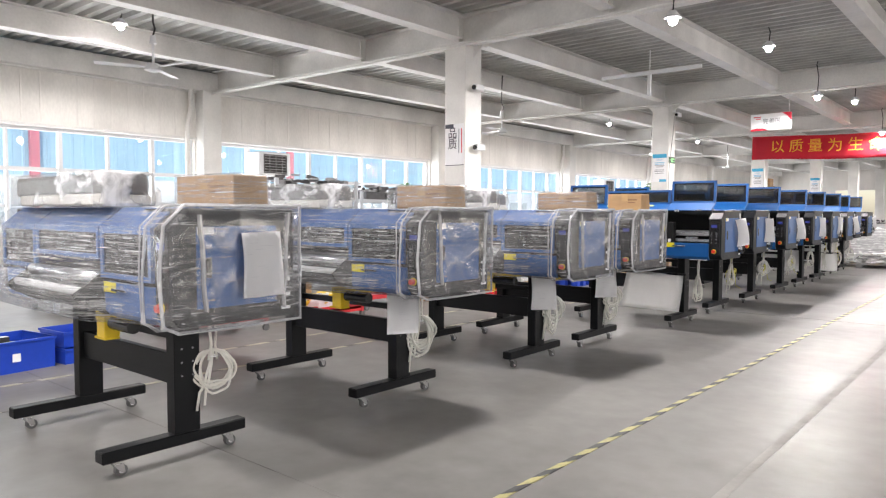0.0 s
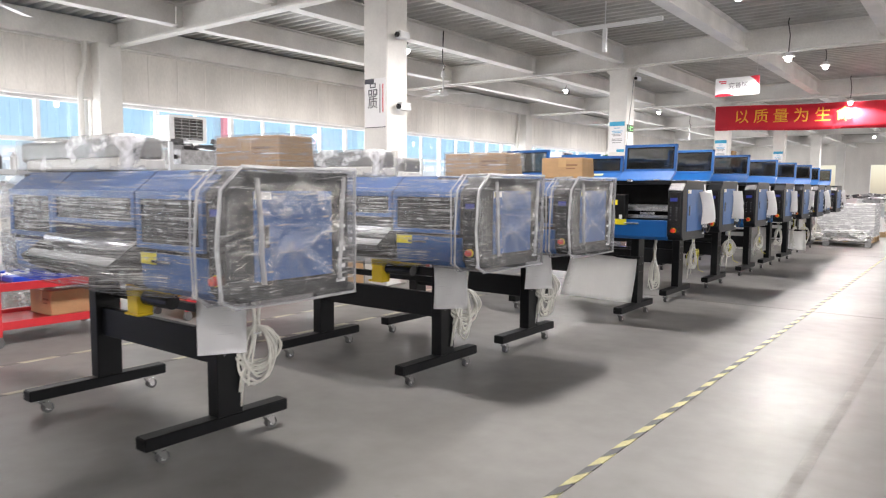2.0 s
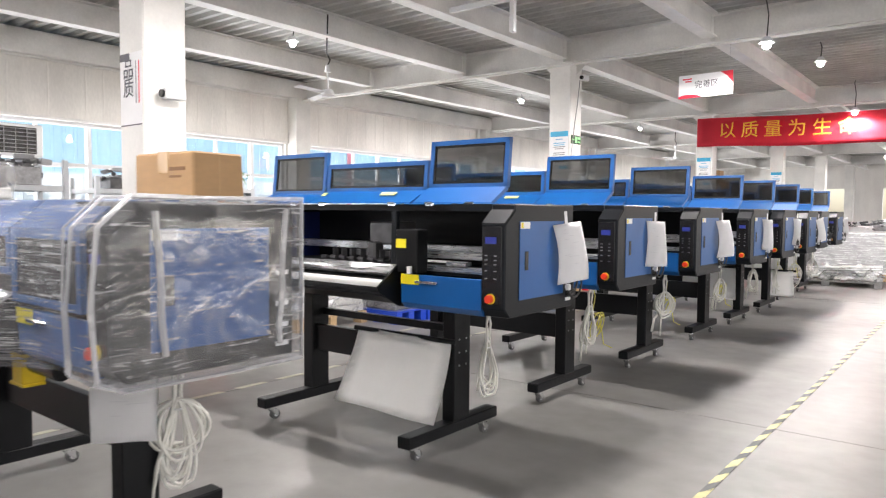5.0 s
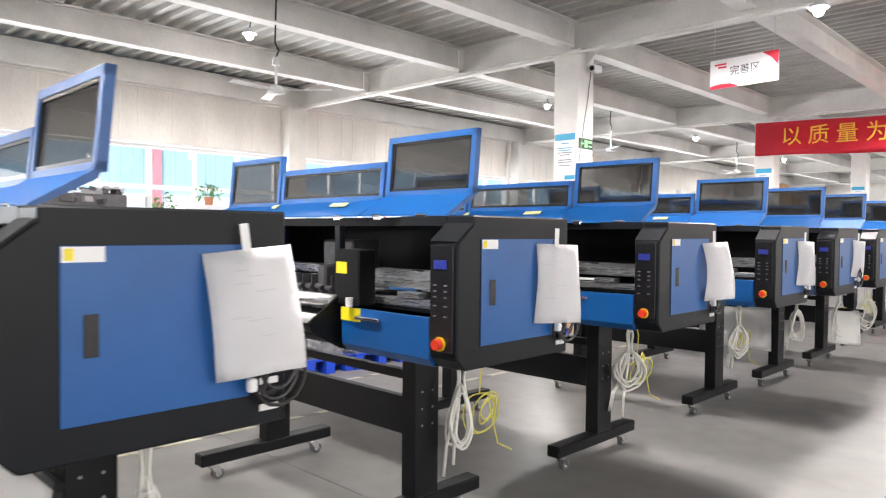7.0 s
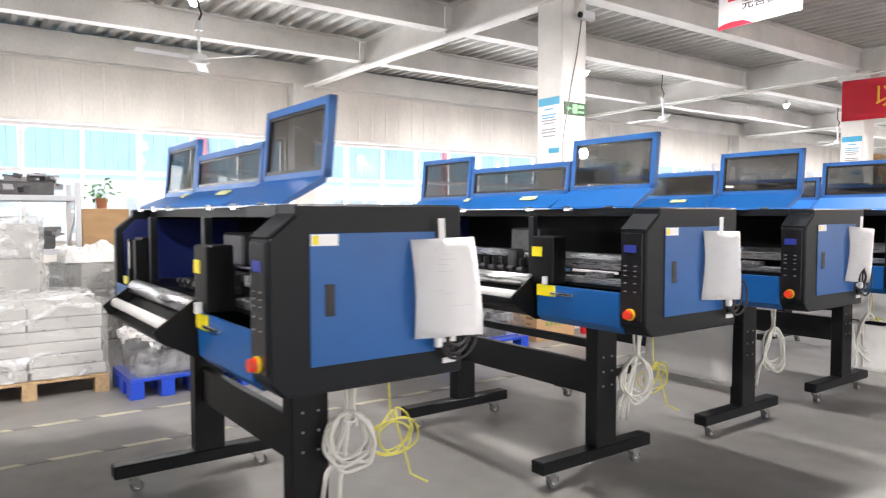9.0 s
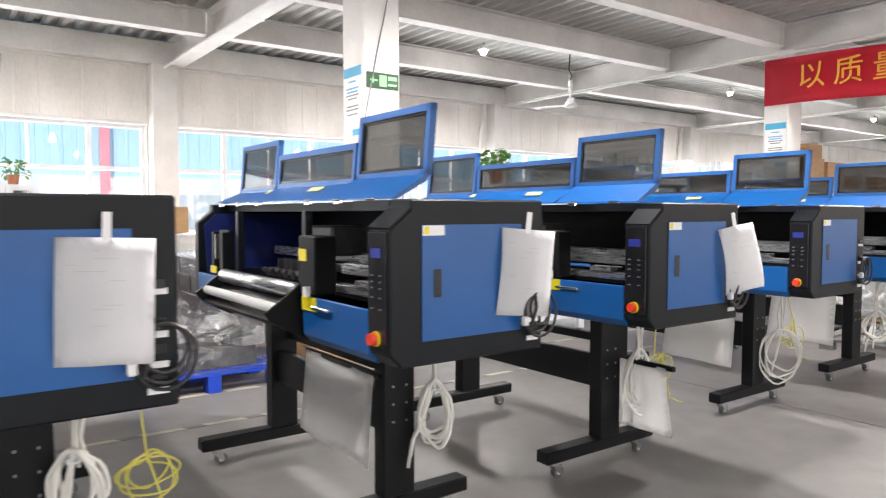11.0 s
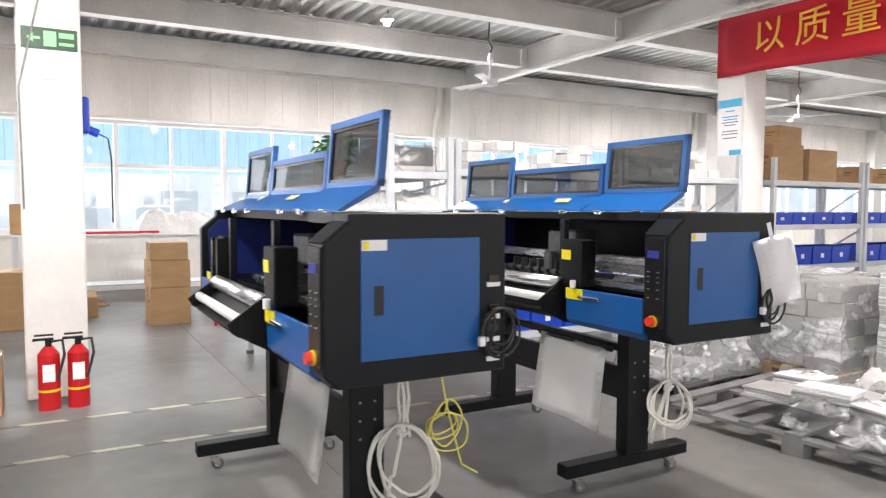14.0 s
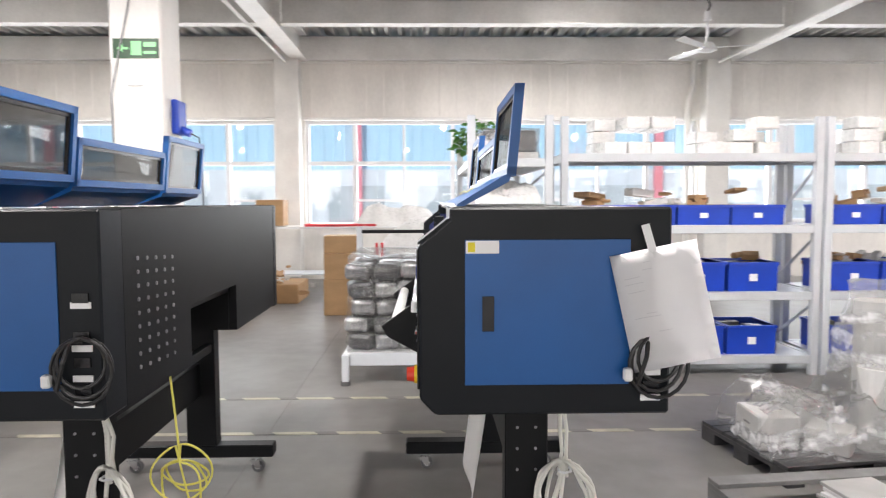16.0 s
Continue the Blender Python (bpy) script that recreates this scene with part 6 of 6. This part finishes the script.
for k, (x, y, h) in enumerate(((-8.2, 12.4, 0.7), (-8.6, 13.1, 0.6), (-8.0, 13.2, 0.55), (-8.9, 11.9, 0.8))):
    film_over(stack("white_goods_stack", "white packed goods in cloudy film near the windows", x, y, 0, 2, 2, 3, 0.3, 0.3, h / 3, M_GREYW, 70 + k, 8 * k), 0.66, 0.66, h - 0.01, 70 + k, M_WRAPM)
    bags("bag_heap", "white bagged goods on a stack", x, y, h, 0.6, 0.6, 0.22, 80 + k, M_FOAM, 1.2)

# glazed cabinet at the windows
cb = thing("glass_cabinet", "pale grey steel cabinet with glazed doors", "cabinet", "")
x0, x1, y0, y1, h = -12.2, -11.8, 13.38, 14.16, 1.64
b = B()
box(b, x0, x0 + 0.02, y0, y1, 0, h), box(b, x0 + 0.021, x1 - 0.03, y0, y0 + 0.02, 0, h), box(b, x0 + 0.021, x1 - 0.03, y1 - 0.02, y1, 0, h), box(b, x0 + 0.021, x1 - 0.03, y0 + 0.021, y1 - 0.021, h - 0.03, h), box(b, x0 + 0.021, x1 - 0.03, y0 + 0.021, y1 - 0.021, 0.0, 0.1)
part("carcass", b, M_RACK, cb)
for z in (0.45, 0.78, 1.06, 1.34):
    part("shelf", box(B(), x0 + 0.022, x1 - 0.04, y0 + 0.022, y1 - 0.022, z, z + 0.015), M_RACK, cb)
    pile("parts_pile", "boxes and folders inside a cabinet", (x0 + x1) / 2, (y0 + y1) / 2, z + 0.016, 0.3, 0.66, 0.2, M_RACK, int(z * 100), 12, M_GREY)
for a, c in ((y0, (y0 + y1) / 2 - 0.003), ((y0 + y1) / 2 + 0.003, y1)):
    b = B()
    box(b, x1 - 0.028, x1, a, a + 0.09, 0.0, h), box(b, x1 - 0.028, x1, c - 0.09, c, 0, h), box(b, x1 - 0.028, x1, a + 0.091, c - 0.091, h - 0.08, h), box(b, x1 - 0.028, x1, a + 0.091, c - 0.091, 0, 0.35)
    d = part("door", b, M_RACK, cb)
    part("pane", box(B(), x1 - 0.016, x1 - 0.012, a + 0.09, c - 0.09, 0.35, h - 0.08), M_GLASS, d)
plant(-12.0, 13.88, 1.642, 0.9, 50, 8)

# tables and racks along the windows
def bench(x0, x1, y0, y1, h, label="steel workbench with a pale top"):
    t = thing("workbench", label, "table", "workbenches")
    part("worktop", box(B(), x0, x1, y0, y1, h - 0.03, h, 0.004), M_WHITEP, t)
    for x in (x0 + 0.04, x1 - 0.04):
        for y in (y0 + 0.04, y1 - 0.04):
            part("leg", box(B(), x - 0.02, x + 0.02, y - 0.02, y + 0.02, 0, h - 0.031), M_RACK, t)
    part("lower_shelf", box(B(), x0 + 0.08, x1 - 0.08, y0 + 0.08, y1 - 0.08, 0.2, 0.22), M_RACK, t)
    return t


bench(-9.6, -8.8, 17.85, 19.6, 0.82, "bench with red posts and white packs")
bags("white_goods", "white packs heaped on a bench", -9.2, 18.7, 0.822, 0.76, 1.6, 0.4, 91, M_FOAM, 0.5)
rp = thing("red_stand", "slim red steel stand at a bench", "stand", "")
for y in (17.8, 17.86):
    part("upright", box(B(), -8.78, -8.75, y, y + 0.03, 0, 0.86), M_REDP, rp)
carton(-12.0, 15.95, 0.95, 0.4, 0.42, 0.4, 0)
bench(-12.3, -11.6, 15.75, 18.6, 0.94)
rt = thing("red_tray", "shallow red tray on a bench", "tray", "")
part("tray", box(B(), -12.1, -11.65, 16.5, 17.6, 0.942, 0.98, 0.006), M_REDP, rt)
bags("white_goods", "white bagged goods on a bench", -11.95, 17.9, 0.942, 0.6, 1.2, 0.42, 92, M_FOAM, 0.5)
pile("parts_pile", "open cartons and scraps on the floor", -10.4, 16.2, 0, 0.9, 1.2, 0.5, M_CARD, 93, 20, M_FOAM)
t = rack(-9.9, -9.2, 7.9, 9.6, (0.3, 0.9, 1.5), 1.8, "grey steel rack of machine parts")
for z, sd in ((0.302, 1), (0.902, 2), (1.502, 3)):
    pile("parts_pile", "grey machined parts on a rack", -9.55, 8.75, z, 0.6, 1.5, 0.42, M_GREY, 100 + sd, 44, M_DGREY)
t = rack(-10.4, -9.7, 10.2, 11.9, (0.3, 0.9, 1.5), 1.65, "grey steel rack of dark parts")
for z, sd in ((0.902, 4), (1.502, 5)):
    pile("parts_pile", "dark machined parts on a rack", -10.05, 11.05, z, 0.6, 1.5, 0.3, M_DGREY, 100 + sd, 40, M_GREY)
plant(-10.0, 12.2, 1.36, 0.8, 40, 9)
carton(-10.0, 12.2, 0, 0.5, 0.5, 1.356, 0, "tall brown carton near the windows")
t = rack(-9.9, -9.2, 4.6, 6.6, (0.3, 0.9, 1.38), 1.5, "grey steel rack of bottles and parts")
for k in range(9):
    q = thing("ink_bottle", "dark ink bottle with white cap on a rack", "bottle", "ink bottles", pose(-9.4 - 0.12 * (k % 2), 5.0 + 0.13 * k, 1.382))
    b = B()
    cyl(b, (0, 0, 0), (0, 0, 0.15), 0.045, 14), cyl(b, (0, 0, 0.15), (0, 0, 0.18), 0.045, 14, 0.02)
    part("flask", b, M_DGREY if k % 2 else M_WHITEP, q)
    b = B()
    cyl(b, (0, 0, 0.18), (0, 0, 0.21), 0.02, 12)
    part("cap", b, M_WHITEP, q)
for z in (0.302, 0.902):
    pile("parts_pile", "mixed parts on a rack", -9.55, 5.6, z, 0.6, 1.8, 0.4, M_WHITEP, int(200 + z * 10), 34, M_GREY)
bench(-9.9, -9.1, 1.0, 3.6, 0.8)
bags("white_goods", "white packed goods on a bench", -9.5, 2.3, 0.802, 0.76, 2.4, 0.3, 95, M_FOAM, 1.0)

# far end of the hall: benches with equipment, bagged goods
for k, (x, y) in enumerate(((-3.6, 26.5), (-2.2, 26.8), (-0.8, 27.0), (-3.4, 30.5), (-1.6, 31.0), (0.4, 31.2), (-3.6, 35.0), (-1.2, 35.2), (1.2, 28.5))):
    bench(x - 0.45, x + 0.45, y - 0.9, y + 0.9, 0.78, "far workbench with equipment")
    pile("equipment_heap", "machine parts and equipment on a far bench", x, y, 0.782, 0.8, 1.6, 0.35, M_GREY if k % 2 else M_WHITEP, 300 + k, 26, M_DGREY)
for k, (x, y) in enumerate(((-2.9, 24.4), (-4.6, 25.2))):
    pallet(x, y, 1.1, 1.1, M_WOOD)
    bags("bagged_goods", "white bagged goods on a far pallet", x, y, 0.132, 1.0, 1.0, 0.5, 310 + k, M_FOAM, 1.0)

SHIFT = 0.0
# yellow air hoses coiled under some printers
for k, (x, y) in enumerate(((OPEN[1]), (OPEN[2]), (OPEN[3]), (OPEN[5]), (OPEN[6]))):
    t = thing("yellow_hose_coil", "coil of yellow air hose hanging under a printer", "hose", "yellow hose coils", pose(x - 0.45, y + 0.66, 0))
    b = B()
    rq = random.Random(40 + k)
    pts = [(-0.02, -0.04, 0.773), (0.0, -0.02, 0.65)]
    for n in range(4):
        rw, rh, ox = rq.uniform(0.06, 0.1), rq.uniform(0.05, 0.095), rq.uniform(-0.03, 0.03)
        for q in range(28):
            a = 2 * math.pi * q / 28
            pts.append((0.03 * math.sin(a + n) + ox, rw * math.sin(a) + 0.006 * math.sin(3 * a + n), 0.43 + 0.012 * n + rh * math.cos(a)))
    pts += [(0.04, 0.05, 0.3), (0.08, 0.1, 0.27)]
    tube(b, pts, 0.0035)
    part("coil", b, M_CABLEY, t)
